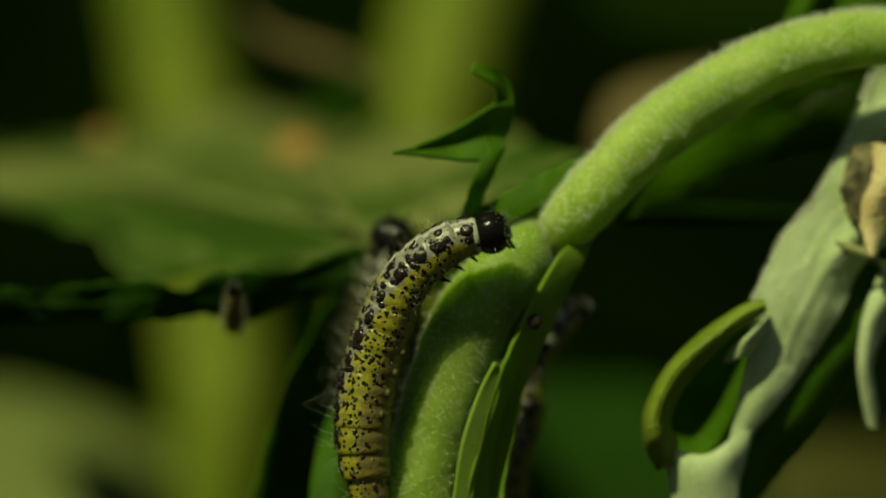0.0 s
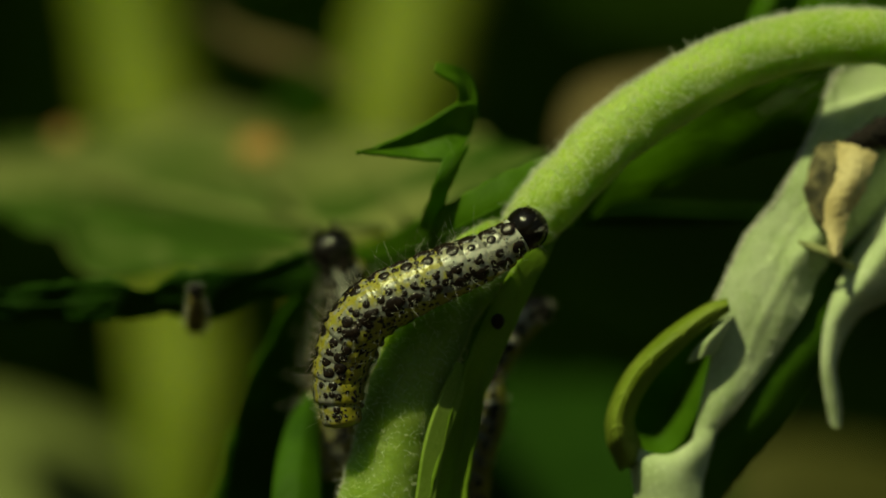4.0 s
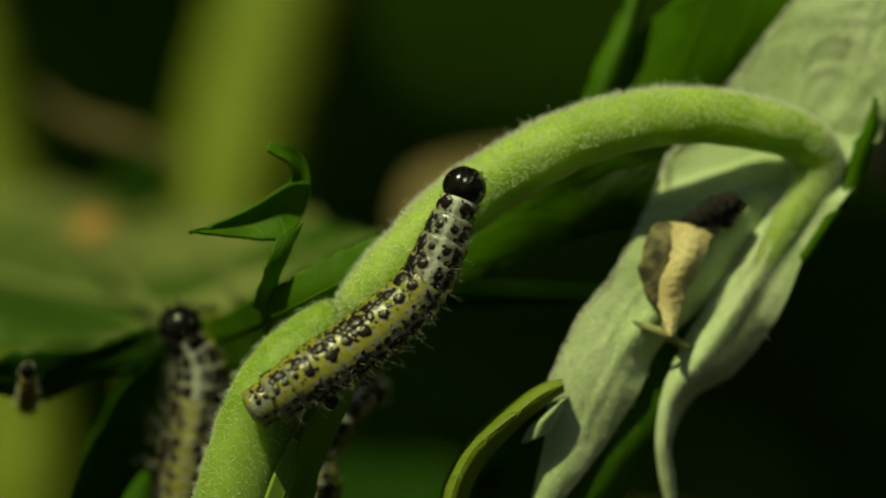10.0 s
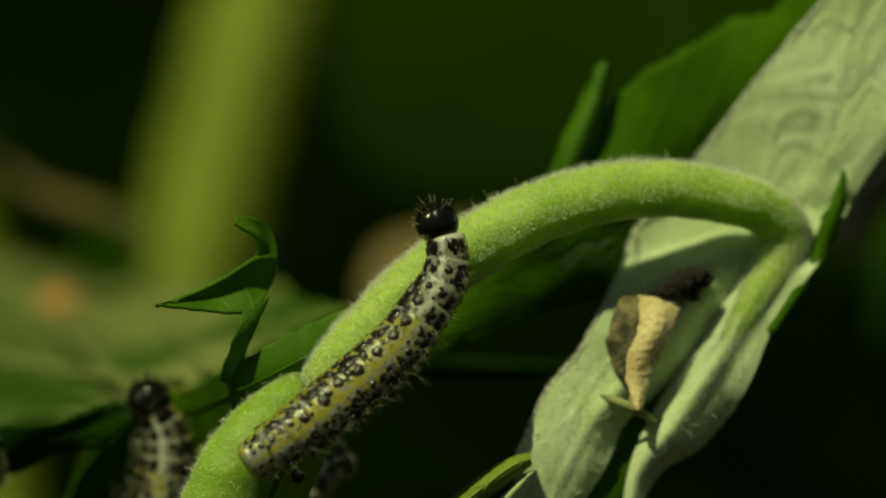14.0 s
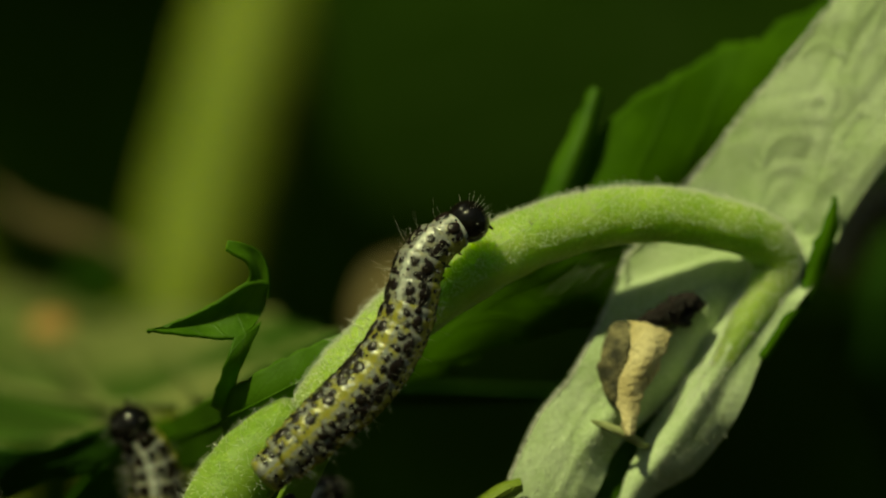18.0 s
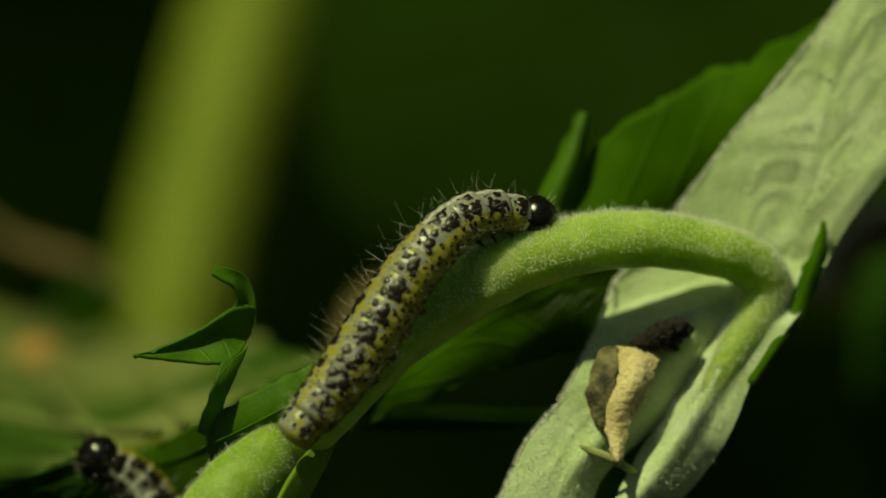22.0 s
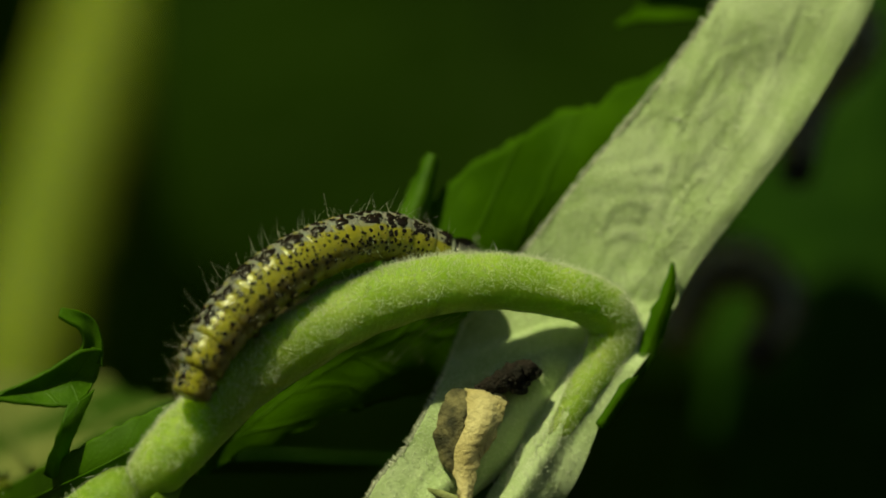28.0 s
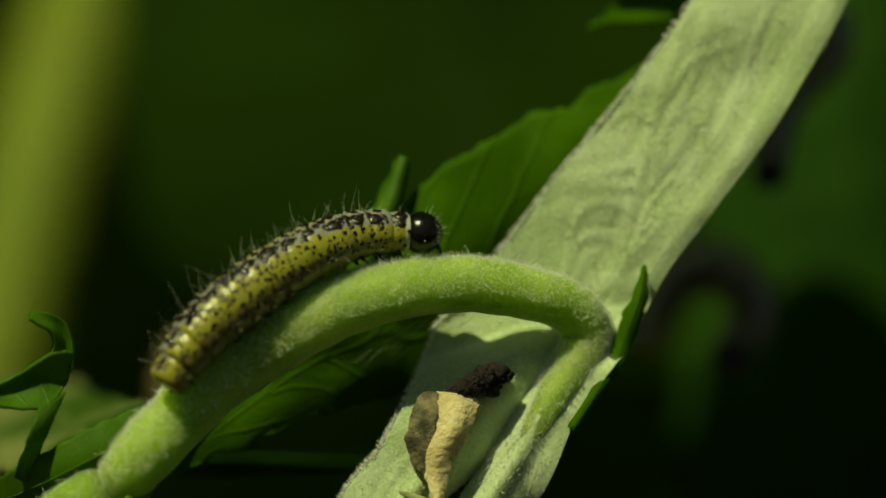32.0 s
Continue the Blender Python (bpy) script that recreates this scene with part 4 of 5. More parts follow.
def caterpillar(label, lengths, radii, seed, hair=1.0, scale=1.0, fine=False):
    """Thirteen body rings and a head under one empty; returns it with the rings from the tail to the head."""
    rng = random.Random(seed)
    root = thing("caterpillar", (0, 0, HEIGHT), label, "caterpillar", "caterpillars")
    rings = []
    n = len(radii)
    for i, r in enumerate(radii):
        front = i >= n - 4
        L = lengths * scale * (0.95 if i == 0 else 0.8 if i == n - 1 else 1.0)
        r *= scale
        seg = part("body_ring", lathe(L * 1.5, r, nose=0.12 if i == n - 1 else 0.0), SKIN_NECK if i == n - 1 else SKIN_FRONT if front else SKIN, root)
        spots, hairs = bmesh.new(), bmesh.new()
        for sgn in (-1, 1):
            rows = [(0.40, 0.16, 0.18), (0.46, -0.28, 0.13), (0.90, 0.04, 0.25), (0.76, -0.2, 0.15), (1.06, -0.24, 0.14), (0.80, 0.34, 0.13), (1.22, 0.2, 0.08), (1.5, -0.1, 0.08), (1.95, 0.0, 0.10)]
            rows += [(rng.uniform(0.15, 1.15), rng.uniform(-0.46, 0.46), rng.choice((0.04, 0.05, 0.06, 0.08))) for _ in range(13)]
            rows += [(rng.uniform(1.15, 2.4), rng.uniform(-0.48, 0.48), rng.choice((0.045, 0.055, 0.065, 0.08))) for _ in range(30)]
            if i == n - 1:
                rows = [(0.52, 0.18, 0.34), (1.0, 0.1, 0.22)] + rows[8:24]
            for a, s, q in rows:
                a = sgn * (a + rng.uniform(-0.1, 0.1))
                s += rng.uniform(-0.07, 0.07)
                nrm = Vector((math.sin(a), 0, math.cos(a)))
                c = nrm * r * 0.99 + Vector((0, s * L, 0))
                if nrm.z < 0:
                    c.z *= 0.94
                wide = q * r * rng.uniform(0.75, 1.2) * (1.15 if front else 1.0)
                if fine and q > 0.14:
                    bm = bmesh.new()
                    dome(bm, Vector(), nrm, wide, q * r * 0.3, 12)
                    for v in bm.verts:
                        v.co *= 1 + 0.12 * noise.noise(v.co * 2500 + c * 9000)
                        v.co.y *= 1.12
                    spot = part("spot", bm, SPOT, seg)
                    spot.location = c
                else:
                    dome(spots, c, nrm, wide, q * r * 0.28, 9 if q > 0.1 else 6)
                if (q > 0.11 and abs(a) < 1.3) or rng.random() < 0.13:
                    jit = Vector([rng.uniform(-0.45, 0.45) for _ in range(3)])
                    size = rng.uniform(0.5, 1.2) * (0.6 if q < 0.12 else 1.0) * r * 0.85 * hair
                    bristle(hairs, c, nrm + jit, size, 0.0085 * 0.001, jit * 0.7 + Vector((0, rng.uniform(-0.1, 0.35), 0)), 3, 5)
        part("speckling", spots, SPOT, seg)["kind"] = "stuff"
        part("hair", hairs, PALE_HAIR, seg)["kind"] = "stuff"
        legs = []
        if i in (0, 3, 4, 5, 6):
            legs = [(0.34, 0.18, PROLEG)]
        elif i in (n - 1, n - 2, n - 3):
            legs = [(0.42, 0.14, BLACK)]
        for out, size, mat in legs:
            for sgn in (-1, 1):
                bm = bmesh.new()
                base = Vector((sgn * r * out, 0, -r * 0.78))
                tip = base + Vector((sgn * r * 0.12, r * (0.25 if mat is BLACK else 0), -r * (0.2 if mat is PROLEG else 0.42)))
                for f, q in ((0, 1.0), (0.4, 0.9), (0.8, 0.75), (1.0, 0.35)):
                    c = base.lerp(tip, f)
                    ring = [bm.verts.new(c + Vector((math.cos(k), math.sin(k), 0)) * r * size * q * (1 if mat is PROLEG else 1 - 0.6 * f)) for k in np.linspace(0, 2 * math.pi, 9)[:-1]]
                    if f:
                        for k in range(8):
                            bm.faces.new((last[k], last[(k + 1) % 8], ring[(k + 1) % 8], ring[k]))
                    last = ring
                bm.faces.new(last)
                bmesh.ops.recalc_face_normals(bm, faces=bm.faces)
                part("leg", bm, mat, seg, "black hooked true leg" if mat is BLACK else "stubby proleg")
        rings.append(seg)
    # head: two rounded black lobes with a pale seam
    r = radii[-1] * 1.07 * scale
    bm = bmesh.new()
    bmesh.ops.create_uvsphere(bm, u_segments=32, v_segments=20, radius=r)
    for v in bm.verts:
        d = v.co.normalized()
        groove = math.exp(-(d.x / 0.12) ** 2) * max(0, d.z * 0.6 + d.y * 0.5)
        v.co *= 1 - 0.07 * groove
        v.co.y *= 0.96
        v.co.z *= 1.0 if d.z > 0 else 0.92
    head = part("head", bm, BLACK, root, "glossy black rounded head")
    bm = bmesh.new()
    for sgn in (-1, 1):
        for k in range(6):
            bmesh.ops.create_icosphere(bm, subdivisions=1, radius=r * 0.06, matrix=Matrix.Translation((sgn * r * (0.72 + 0.05 * math.cos(k)), r * 0.5 + 0.04 * r * k, -r * (0.1 + 0.07 * k))))
    part("eyes", bm, BLACK, head)
    bm = bmesh.new()
    for sgn in (-1, 1):
        bristle(bm, Vector((sgn * r * 0.3, r * 0.72, -r * 0.55)), Vector((sgn * 0.2, 0.5, -0.8)), r * 0.5, r * 0.16, None, 6, 3)
    part("jaws", bm, SPOT, head, "dark brown jaws")
    bm = bmesh.new()
    for _ in range(34):
        d = Vector((rng.uniform(-1, 1), rng.uniform(-0.3, 1), rng.uniform(-0.4, 1))).normalized()
        bristle(bm, Vector((d.x, d.y * 0.96, d.z)) * r * 0.98, d, r * rng.uniform(0.25, 0.6) * hair, 0.009 * 0.001, None, 3, 3)
    part("hair", bm, PALE_HAIR, head)["kind"] = "stuff"
    rings.append(head)
    return root, rings


def body_pose(points, k, shares):
    """Poses along a bent body: points (u, v, y) from the tail to the head, k the degrees by which its back turns from the upper side to the front, at the tail and at the head."""
    fine = [at(*glide(points, f / 60)) for f in range(61)]
    run = [0.0]
    for a, b in zip(fine, fine[1:]):
        run.append(run[-1] + (b - a).length)
    out = []
    for s in shares:
        d = s * run[-1]
        j = min(max(np.searchsorted(run, d), 1), 60)
        f = (d - run[j - 1]) / max(run[j] - run[j - 1], 1e-9)
        p = fine[j - 1].lerp(fine[j], f)
        a, b = max(j - 4, 0), min(j + 3, 60)
        fwd = (fine[b] - fine[a]).normalized()
        kk = radians(k if not isinstance(k, tuple) else k[0] + (k[1] - k[0]) * s)
        left = Vector((0, -1, 0)).cross(fwd)
        if left.length < 1e-4:
            left = Vector((0, 0, 1))
        up = left.normalized() * math.cos(kk) + Vector((0, -1, 0)) * math.sin(kk)
        up = (up - fwd * up.dot(fwd)).normalized()
        side = fwd.cross(up)
        m = Matrix((side, fwd, up)).transposed().to_4x4()
        m.translation = p - Vector((0, 0, HEIGHT))
        out.append(m)
    return out


MM = 0.001
main_cat, main_rings = caterpillar("grey and yellow caterpillar with black spots crawling on a stem", 1.95 * MM,
                                   [r * MM for r in (1.5, 1.85, 2.02, 2.12, 2.16, 2.16, 2.12, 2.06, 1.98, 1.9, 1.8, 1.66, 1.46)], 5, fine=True)
back_cat, back_rings = caterpillar("dark spotted caterpillar rearing behind the stem", 1.7 * MM,
                                   [r * MM for r in (1.5, 1.9, 2.1, 2.2, 2.25, 2.25, 2.25, 2.15, 2.1, 2.0, 1.85, 1.7, 1.55)], 6)


def still(points, k, seed, label, size):
    """A caterpillar that rests."""
    root, rings = caterpillar(label, 1.7 * MM, [r * MM for r in (1.2, 1.5, 1.7, 1.75, 1.8, 1.8, 1.8, 1.7, 1.65, 1.6, 1.5, 1.4, 1.3)], seed, 1.0, size)
    n = len(rings)
    for ob, m in zip(rings, body_pose(points, k, [0.03 + 0.89 * i / (n - 2) for i in range(n - 1)] + [1.0])):
        ob.matrix_basis = m
    return root


still([(905, 920, 10), (900, 830, 9), (925, 740, 9), (925, 670, 9), (965, 605, 9), (1015, 555, 10)], 60, 7, "dark caterpillar resting in shade below the stem", 0.85)
still([(2250, -400, 40), (2230, -340, 39), (2170, -280, 38), (2140, -210, 37), (2130, -130, 37)], 60, 8, "dark caterpillar hanging in shade behind the pale leaf", 1.0)
still([(1920, 160, 50), (1960, 60, 50), (2050, 40, 50), (2100, 110, 50), (2060, 190, 50)], 60, 9, "dark caterpillar curled on a leaf in shade", 1.2)
still([(404, 584, 20), (405, 578, 17), (406, 566, 14), (407, 544, 11), (406, 518, 10)], -90, 10, "small caterpillar peeping over a leaf edge", 0.42)


def motions():
    n = len(main_rings)
    shares = [0.03 + 0.89 * i / (n - 2) for i in range(n - 1)] + [1.0]
    rows = [[] for _ in range(n)]
    poses = []

    def crawl(t, k, *points):
        poses.append((t, body_pose(points, k, shares)))

    crawl(0, (-50, 45), (650, 883, -2.5), (638, 763, -2.5), (658, 643, -2.5), (708, 513, -3.5), (785, 438, -4.5), (866, 415, -5))
    crawl(0.5, (-50, 50), (645, 858, -2.5), (643, 748, -2.5), (663, 638, -2.5), (725, 495, -3.5), (813, 438, -4.7), (884, 458, -5.09))
    crawl(1, (-50, 60), (651, 867, -2.5), (655, 757, -2.5), (668, 637, -2.5), (713, 517, -4), (808, 472, -5), (920, 490, -5.15))
    crawl(1.5, (-46, 70), (652, 829, -2.5), (649, 729, -2.5), (662, 629, -2.5), (714, 519, -4), (824, 474, -5), (928, 461, -5.15))
    crawl(2, (-40, 75), (650, 803, -2.5), (650, 703, -2.5), (665, 608, -2.5), (720, 518, -4), (826, 468, -5), (922, 432, -5.15))
    crawl(2.5, (-30, 80), (662, 781, -2.5), (649, 691, -2.5), (675, 591, -3), (745, 513, -4.5), (865, 474, -5.09), (970, 436, -5.15))
    crawl(3, (-16, 85), (661, 757, -2.5), (657, 667, -2.5), (697, 567, -4), (789, 505, -5), (889, 467, -5.15), (991, 427, -5.15))
    crawl(3.5, (0, 90), (665, 752, -2.5), (660, 662, -2.5), (695, 567, -4), (795, 507, -5), (895, 465, -5.15), (988, 422, -5.15))
    crawl(5.5, (84, 92), (667, 690, -4.2), (698, 618, -5.06), (808, 541, -5.21), (933, 478, -5.36), (1033, 426, -5.36), (1050, 338, -5.51))
    crawl(6, (89, 92), (676, 675, -4.2), (721, 605, -5.06), (821, 535, -5.21), (931, 485, -5.36), (1026, 425, -5.36), (1061, 330, -5.51))
    crawl(6.5, (99, 102), (693, 658, -4.7), (746, 592, -5.21), (851, 514, -5.21), (956, 449, -5.36), (1046, 394, -5.36), (1121, 337, -5.36))
    crawl(7, (109, 112), (695, 636, -4.7), (770, 573, -5.21), (880, 506, -5.21), (1000, 436, -5.36), (1095, 376, -5.36), (1180, 348, -5.36))
    crawl(7.5, (109, 112), (724, 615, -4.7), (813, 551, -5.21), (923, 481, -5.21), (1033, 416, -5.36), (1133, 361, -5.36), (1221, 333, -5.36))
    crawl(8, (106, 107), (738, 632, -4.7), (813, 567, -5.21), (928, 497, -5.21), (1038, 432, -5.36), (1138, 367, -5.36), (1233, 312, -5.36))
    crawl(8.5, (104, 92), (748, 610, -4.7), (837, 556, -5.21), (947, 486, -5.21), (1052, 421, -5.36), (1144, 351, -5.51), (1191, 278, -5.66))
    crawl(9, (108, 90), (780, 603, -4.7), (855, 553, -5.21), (965, 483, -5.21), (1070, 423, -5.36), (1150, 343, -5.51), (1160, 245, -5.66))
    crawl(9.5, (108, 85), (806, 599, -4.7), (891, 540, -5.21), (991, 475, -5.21), (1091, 400, -5.36), (1146, 305, -5.51), (1166, 206, -5.66))
    crawl(10, (105, 80), (814, 583, -4.7), (904, 528, -5.21), (1004, 463, -5.21), (1099, 378, -5.36), (1149, 278, -5.51), (1181, 193, -5.51))
    crawl(10.5, (105, 75), (846, 573, -4.7), (935, 510, -5.21), (1025, 430, -5.21), (1105, 340, -5.36), (1157, 245, -5.51), (1186, 152, -5.51))
    crawl(11, (102, 70), (856, 566, -4.7), (944, 496, -5.21), (1039, 411, -5.21), (1114, 316, -5.36), (1169, 226, -5.51), (1204, 176, -5.51))
    crawl(11.5, (100, 65), (858, 566, -4.7), (946, 493, -5.21), (1031, 413, -5.21), (1101, 333, -5.36), (1141, 263, -5.51), (1177, 218, -5.51))
    crawl(12, (98, 60), (858, 558, -4.7), (956, 478, -5.21), (1061, 393, -5.21), (1131, 303, -5.36), (1151, 213, -5.66), (1129, 148, -5.81))
    crawl(12.5, (98, 70), (861, 559, -4.96), (951, 486, -5.29), (1051, 396, -5.29), (1131, 301, -5.41), (1174, 221, -5.51), (1171, 161, -5.62))
    crawl(13, (98, 80), (860, 562, -5.06), (950, 492, -5.36), (1050, 397, -5.36), (1135, 302, -5.46), (1195, 227, -5.51), (1218, 177, -5.42))
    crawl(13.5, (98, 80), (856, 554, -5.14), (946, 493, -5.44), (1051, 403, -5.44), (1146, 313, -5.51), (1211, 233, -5.51), (1202, 154, -5.53))
    crawl(15.5, (92, 65), (913, 534, -5.45), (995, 472, -5.75), (1095, 382, -5.75), (1157, 282, -5.87), (1185, 172, -5.81), (1182, 87, -4.7))
    crawl(16, (92, 62), (906, 530, -5.45), (996, 465, -5.75), (1101, 375, -5.75), (1161, 270, -5.87), (1176, 160, -5.81), (1186, 85, -4.7))
    crawl(16.5, (92, 62), (912, 533, -5.45), (996, 461, -5.75), (1096, 366, -5.75), (1151, 261, -5.87), (1164, 151, -5.81), (1166, 79, -4.7))
    crawl(17, (92, 62), (907, 531, -5.45), (997, 456, -5.75), (1102, 361, -5.75), (1162, 256, -5.87), (1175, 136, -5.81), (1179, 74, -4.7))
    crawl(17.5, (90, 55), (904, 532, -5.45), (994, 453, -5.75), (1094, 353, -5.75), (1154, 243, -5.78), (1187, 133, -5.6), (1251, 71, -4.7))
    crawl(18, (90, 50), (906, 524, -5.45), (996, 444, -5.75), (1091, 354, -5.75), (1151, 254, -5.72), (1181, 144, -5.51), (1261, 79, -4.7))
    crawl(18.5, (88, 45), (925, 511, -5.45), (1012, 422, -5.75), (1092, 327, -5.75), (1142, 222, -5.72), (1187, 112, -5.42), (1271, 72, -5))
    crawl(19, (85, 42), (929, 487, -5.45), (1009, 417, -5.75), (1089, 322, -5.75), (1149, 217, -5.72), (1184, 122, -5.36), (1266, 117, -5.06))
    crawl(19.5, (57.4, 40), (939, 477, -5.18), (1020, 389, -5.38), (1095, 289, -5.38), (1150, 189, -5.29), (1200, 109, -4.86), (1270, 94, -3.99))
    crawl(20, (56.0, 38), (935, 483, -4.91), (1020, 403, -5.04), (1105, 303, -5.04), (1165, 188, -4.88), (1225, 93, -4.23), (1302, 46, -2.88))
    crawl(20.5, (54.599999999999994, 32), (961, 458, -4.63), (1036, 373, -4.71), (1116, 268, -4.63), (1181, 158, -4.4), (1256, 68, -3.4), (1335, 32, -2.04))
    crawl(21, (52.5, 28), (976, 443, -4.36), (1044, 358, -4.36), (1119, 253, -4.24), (1189, 138, -3.92), (1279, 53, -2.56), (1372, 28, -1.36))
    crawl(21.5, (50.4, 25), (977, 437, -4.36), (1050, 340, -4.36), (1122, 230, -4.24), (1190, 125, -3.92), (1285, 40, -2.56), (1391, 22, -1.12))
    crawl(22, (49.0, 22), (978, 409, -4.36), (1058, 314, -4.36), (1130, 209, -4.24), (1200, 104, -3.92), (1293, 24, -2.56), (1403, 27, -0.96))
    crawl(22.5, (47.599999999999994, 20), (1006, 399, -4.36), (1077, 307, -4.36), (1149, 197, -4.24), (1222, 92, -3.92), (1317, 10, -2.56), (1430, 16, -1.12))
    crawl(23, (45.5, 20), (1007, 393, -4.36), (1085, 283, -4.36), (1157, 178, -4.24), (1235, 78, -3.92), (1320, 11, -2.56), (1420, 13, -1.36))
    crawl(23.5, (45.5, 20), (1005, 383, -4.36), (1078, 278, -4.36), (1153, 173, -4.24), (1228, 78, -3.92), (1318, 3, -2.72), (1408, 8, -1.76))
    crawl(24, (43.4, 22), (1018, 361, -4.36), (1078, 266, -4.36), (1148, 166, -4.24), (1218, 66, -3.92), (1288, 6, -2.96), (1366, 23, -2.56))
    crawl(24.5, (50, 10), (1026, 354, -4.29), (1088, 263, -4.29), (1163, 158, -4.24), (1233, 63, -3.92), (1313, 6, -2.8), (1399, 8, -2.16))
    crawl(25, (44, 7), (1026, 334, -4.24), (1099, 231, -4.24), (1177, 131, -4.19), (1254, 41, -3.84), (1349, -9, -2.56), (1465, -9, -1.12))
    crawl(25.5, (37, 4), (1035, 315, -4.24), (1095, 215, -4.24), (1175, 115, -4.19), (1265, 30, -3.84), (1365, -15, -2.4), (1491, -5, -0.64))
    crawl(27.5, (-5, -4), (1059, 284, -3.41), (1097, 186, -3.22), (1172, 98, -2.29), (1272, 33, -1.09), (1402, -9, 0.56), (1537, 21, 1.95))
    crawl(28, (-10, -4), (1067, 259, -3.41), (1102, 176, -3.22), (1177, 88, -2.29), (1282, 18, -1.09), (1402, -12, 0.56), (1537, 26, 2.15))
    crawl(28.5, (-10, -4), (1072, 256, -3.41), (1110, 169, -3.22), (1182, 84, -2.29), (1287, 18, -1.09), (1417, -16, 0.56), (1567, 17, 2.15))
    crawl(29, (-13, -4), (1079, 251, -3.41), (1114, 165, -3.22), (1189, 82, -2.29), (1299, 19, -1.09), (1429, -13, 0.56), (1589, 12, 1.95))
    crawl(29.3, (-13, -4), (1085, 249, -3.41), (1120, 163, -3.22), (1195, 80, -2.29), (1305, 15, -1.09), (1425, -19, 0.23), (1557, -2, 0.85))
    crawl(29.6, (-13, 1), (1083, 253, -3.41), (1119, 167, -3.22), (1199, 79, -2.29), (1299, 19, -1.29), (1399, -20, -0.55), (1515, -26, -0.65))
    crawl(30, (-15, 8), (1080, 245, -3.41), (1113, 167, -3.22), (1198, 84, -2.29), (1298, 19, -1.35), (1393, -18, -0.81), (1481, -13, -1.69))
    crawl(30.3, (-15, 14), (1082, 254, -3.41), (1117, 168, -3.22), (1199, 87, -2.29), (1299, 25, -1.35), (1394, -22, -0.94), (1467, -11, -1.82))
    crawl(30.6, (-15, 24), (1084, 253, -3.41), (1122, 170, -3.22), (1204, 89, -2.29), (1299, 27, -1.35), (1394, -25, -1.07), (1424, 10, -2.21))
    crawl(31, (-15, 31), (1075, 258, -3.41), (1115, 177, -3.22), (1195, 94, -2.29), (1285, 31, -1.35), (1370, -23, -1.07), (1425, 14, -2.21))
    crawl(31.3, (-15, 21), (1069, 252, -3.41), (1114, 172, -3.22), (1194, 91, -2.29), (1289, 27, -1.35), (1374, -18, -0.81), (1445, 6, -1.69))
    crawl(31.6, (-15, 11), (1075, 254, -3.41), (1122, 168, -3.22), (1202, 88, -2.29), (1302, 23, -1.35), (1397, -19, -0.68), (1487, -19, -1.17))
    crawl(32, (-15, 6), (1078, 231, -3.41), (1143, 143, -3.22), (1238, 65, -2.29), (1333, 7, -1.35), (1423, -22, -0.55), (1518, -23, -0.78))
    for i, ring in enumerate(main_rings):
        walk(ring, [(t, ms[i]) for t, ms in poses])

    poses = []

    crawl(0, 80, (640, 820, 14.7), (650, 720, 14.7), (660, 620, 14.1), (672, 520, 13.5), (690, 425, 12.3))
    crawl(1, 80, (633, 824, 14.7), (643, 724, 14.7), (655, 624, 14.1), (668, 534, 13.5), (658, 456, 12.3))
    crawl(3, 80, (639, 819, 14.7), (649, 719, 14.7), (669, 619, 14.1), (689, 529, 13.5), (657, 449, 12.3))
    crawl(5.5, 80, (638, 869, 14.1), (643, 769, 14.1), (661, 659, 13.5), (665, 539, 12.9), (638, 434, 12.3))
    crawl(6, 80, (641, 863, 14.1), (646, 763, 14.1), (666, 653, 13.5), (671, 533, 12.9), (644, 423, 12.3))
    crawl(7, 80, (670, 844, 14.1), (680, 744, 14.1), (680, 634, 13.5), (685, 514, 12.9), (665, 419, 12.3))
    crawl(7.5, 80, (668, 844, 14.1), (673, 744, 14.1), (683, 614, 13.5), (690, 514, 12.9), (658, 429, 12.3))
    crawl(8, 80, (673, 860, 14.1), (673, 750, 14.1), (683, 620, 13.5), (695, 525, 12.9), (655, 445, 12.3))
    crawl(9, 80, (655, 856, 14.1), (665, 756, 14.1), (685, 626, 13.5), (702, 516, 12.9), (660, 441, 12.3))
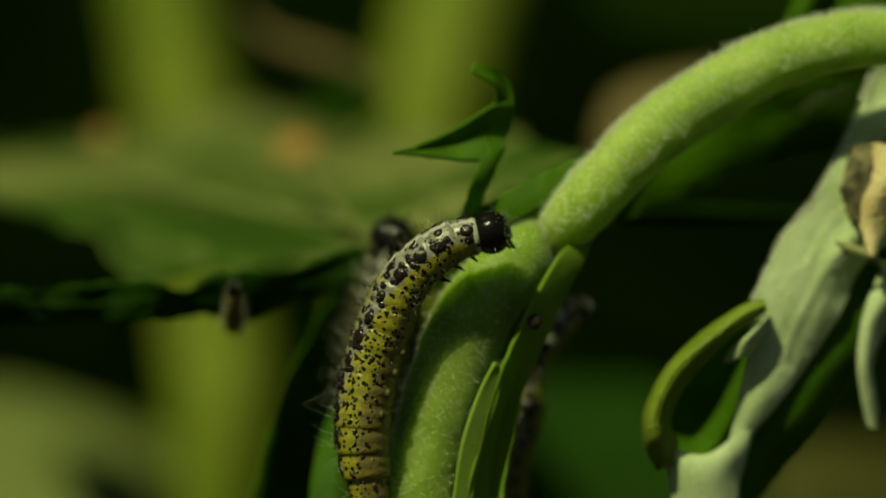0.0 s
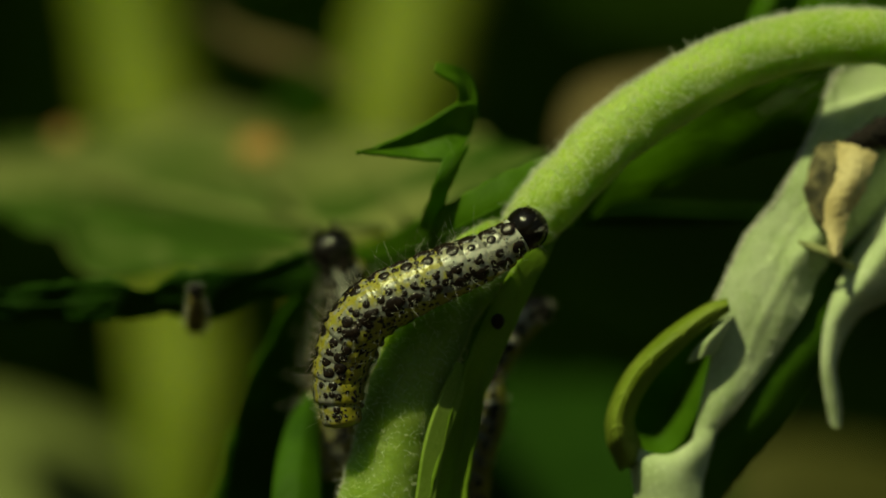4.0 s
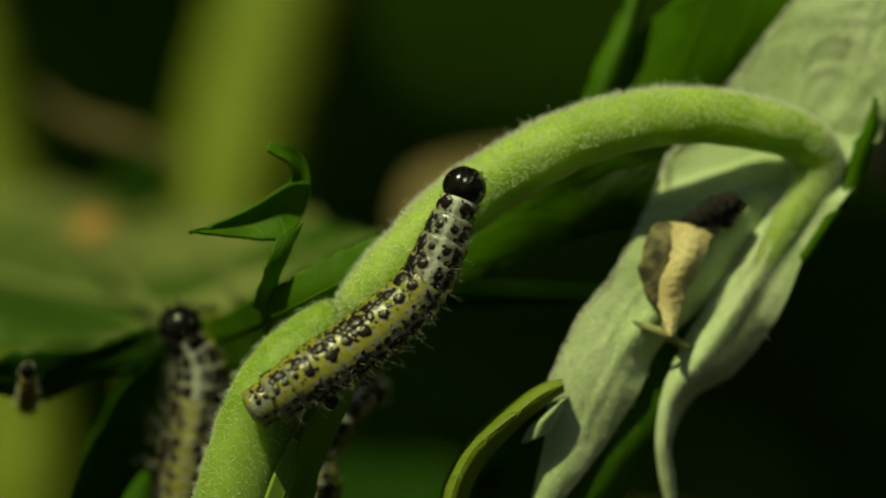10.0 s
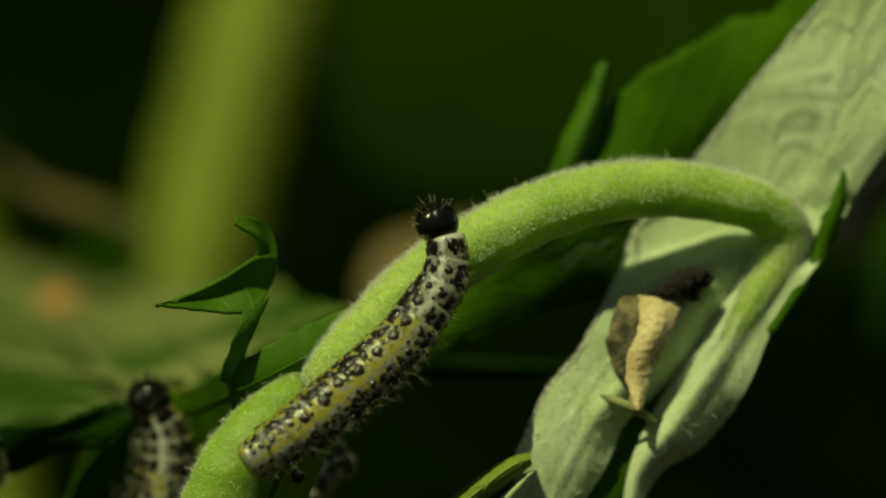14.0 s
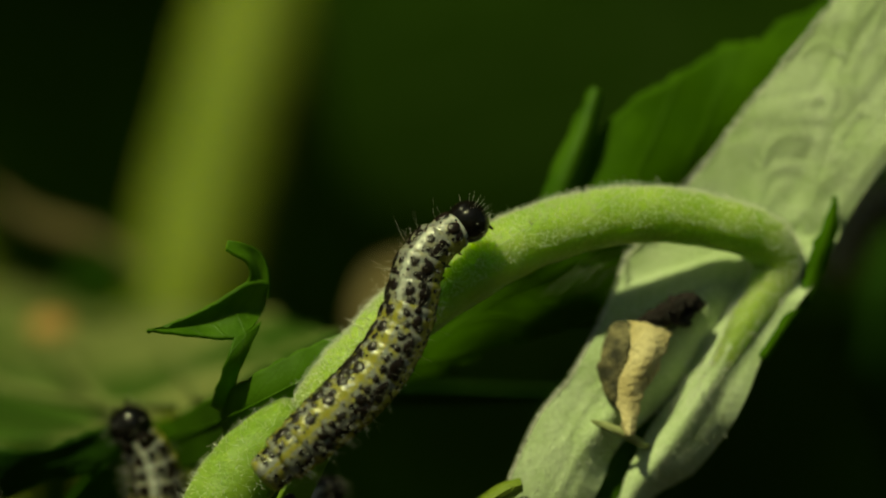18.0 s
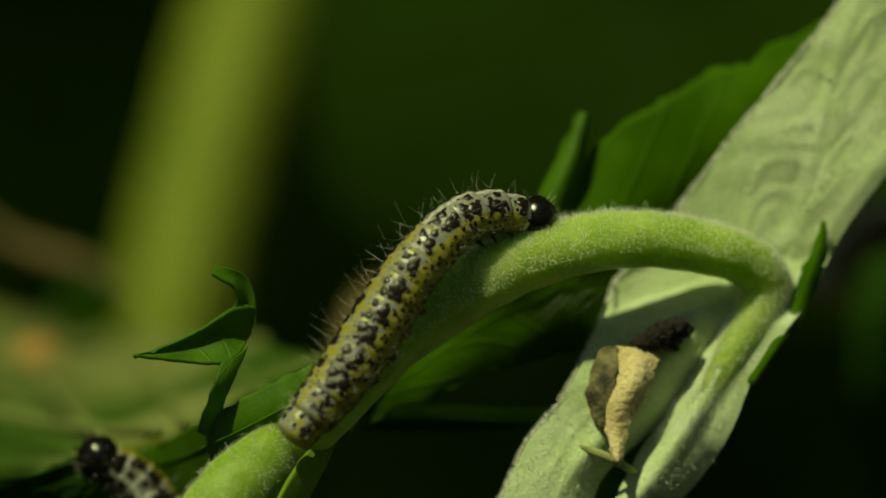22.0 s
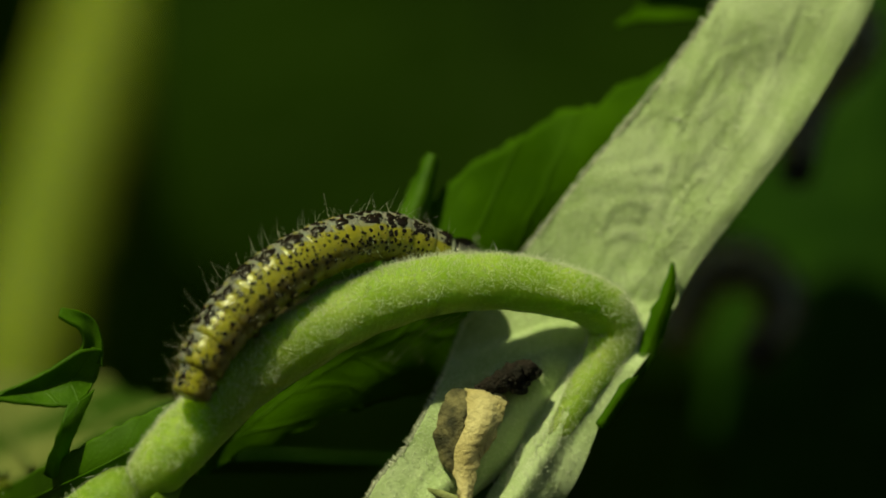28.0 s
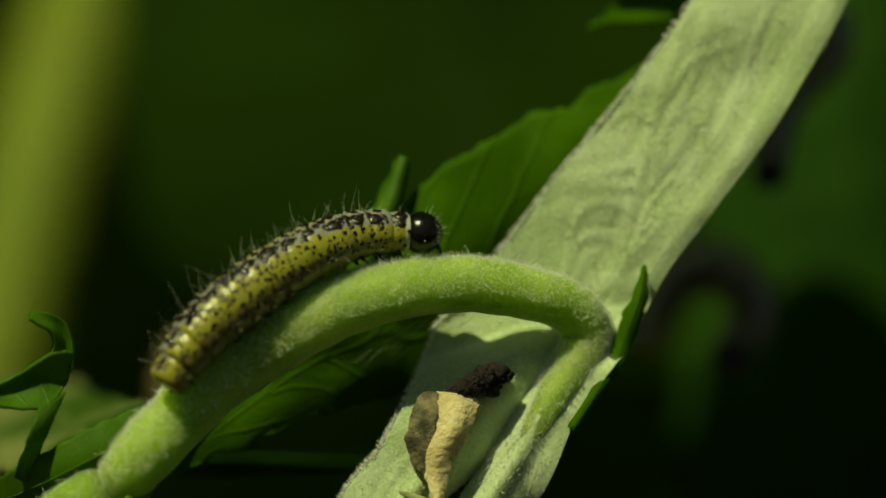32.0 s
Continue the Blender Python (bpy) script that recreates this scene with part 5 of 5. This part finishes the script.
    crawl(10, 80, (679, 851, 14.1), (684, 741, 14.1), (704, 621, 13.5), (714, 521, 12.9), (677, 441, 12.3))
    crawl(11, 80, (669, 849, 14.1), (674, 739, 14.1), (694, 629, 13.5), (714, 519, 12.9), (684, 439, 12.3))
    crawl(12, 80, (671, 836, 14.1), (676, 726, 14.1), (699, 606, 13.5), (709, 506, 12.9), (681, 431, 12.3))
    crawl(13, 80, (685, 840, 14.1), (690, 730, 14.1), (710, 610, 13.5), (723, 510, 12.9), (695, 430, 12.3))
    crawl(15.5, 80, (695, 845, 14.1), (695, 735, 14.1), (700, 615, 13.5), (692, 525, 12.9), (650, 460, 12.3))
    crawl(16, 80, (696, 843, 14.1), (696, 733, 14.1), (701, 613, 13.5), (693, 523, 12.9), (649, 453, 12.3))
    crawl(17, 80, (697, 829, 14.1), (700, 719, 14.1), (710, 609, 13.5), (702, 511, 12.9), (652, 444, 12.3))
    crawl(18, 80, (699, 837, 14.1), (706, 727, 14.1), (716, 617, 13.5), (706, 517, 12.9), (663, 442, 12.3))
    crawl(19, 80, (704, 830, 14.1), (714, 730, 14.1), (724, 630, 13.5), (719, 510, 12.9), (674, 430, 12.3))
    crawl(20, 80, (725, 826, 14.1), (730, 726, 14.1), (735, 626, 13.5), (710, 511, 12.9), (663, 436, 12.3))
    crawl(21, 80, (759, 816, 14.1), (759, 716, 14.1), (749, 616, 13.5), (699, 516, 12.9), (629, 451, 12.3))
    crawl(22, 80, (753, 802, 14.1), (753, 702, 14.1), (753, 602, 13.5), (703, 502, 12.9), (631, 452, 12.3))
    crawl(24, 80, (753, 794, 14.1), (753, 694, 14.1), (753, 594, 13.5), (703, 489, 12.9), (638, 434, 12.3))
    crawl(28, 80, (752, 797, 14.1), (752, 697, 14.1), (752, 597, 13.5), (702, 487, 12.9), (637, 432, 12.3))
    crawl(32, 80, (753, 794, 14.1), (753, 694, 14.1), (753, 594, 13.5), (703, 484, 12.9), (638, 429, 12.3))
    for i, ring in enumerate(back_rings):
        walk(ring, [(t, ms[i]) for t, ms in poses])


motions()
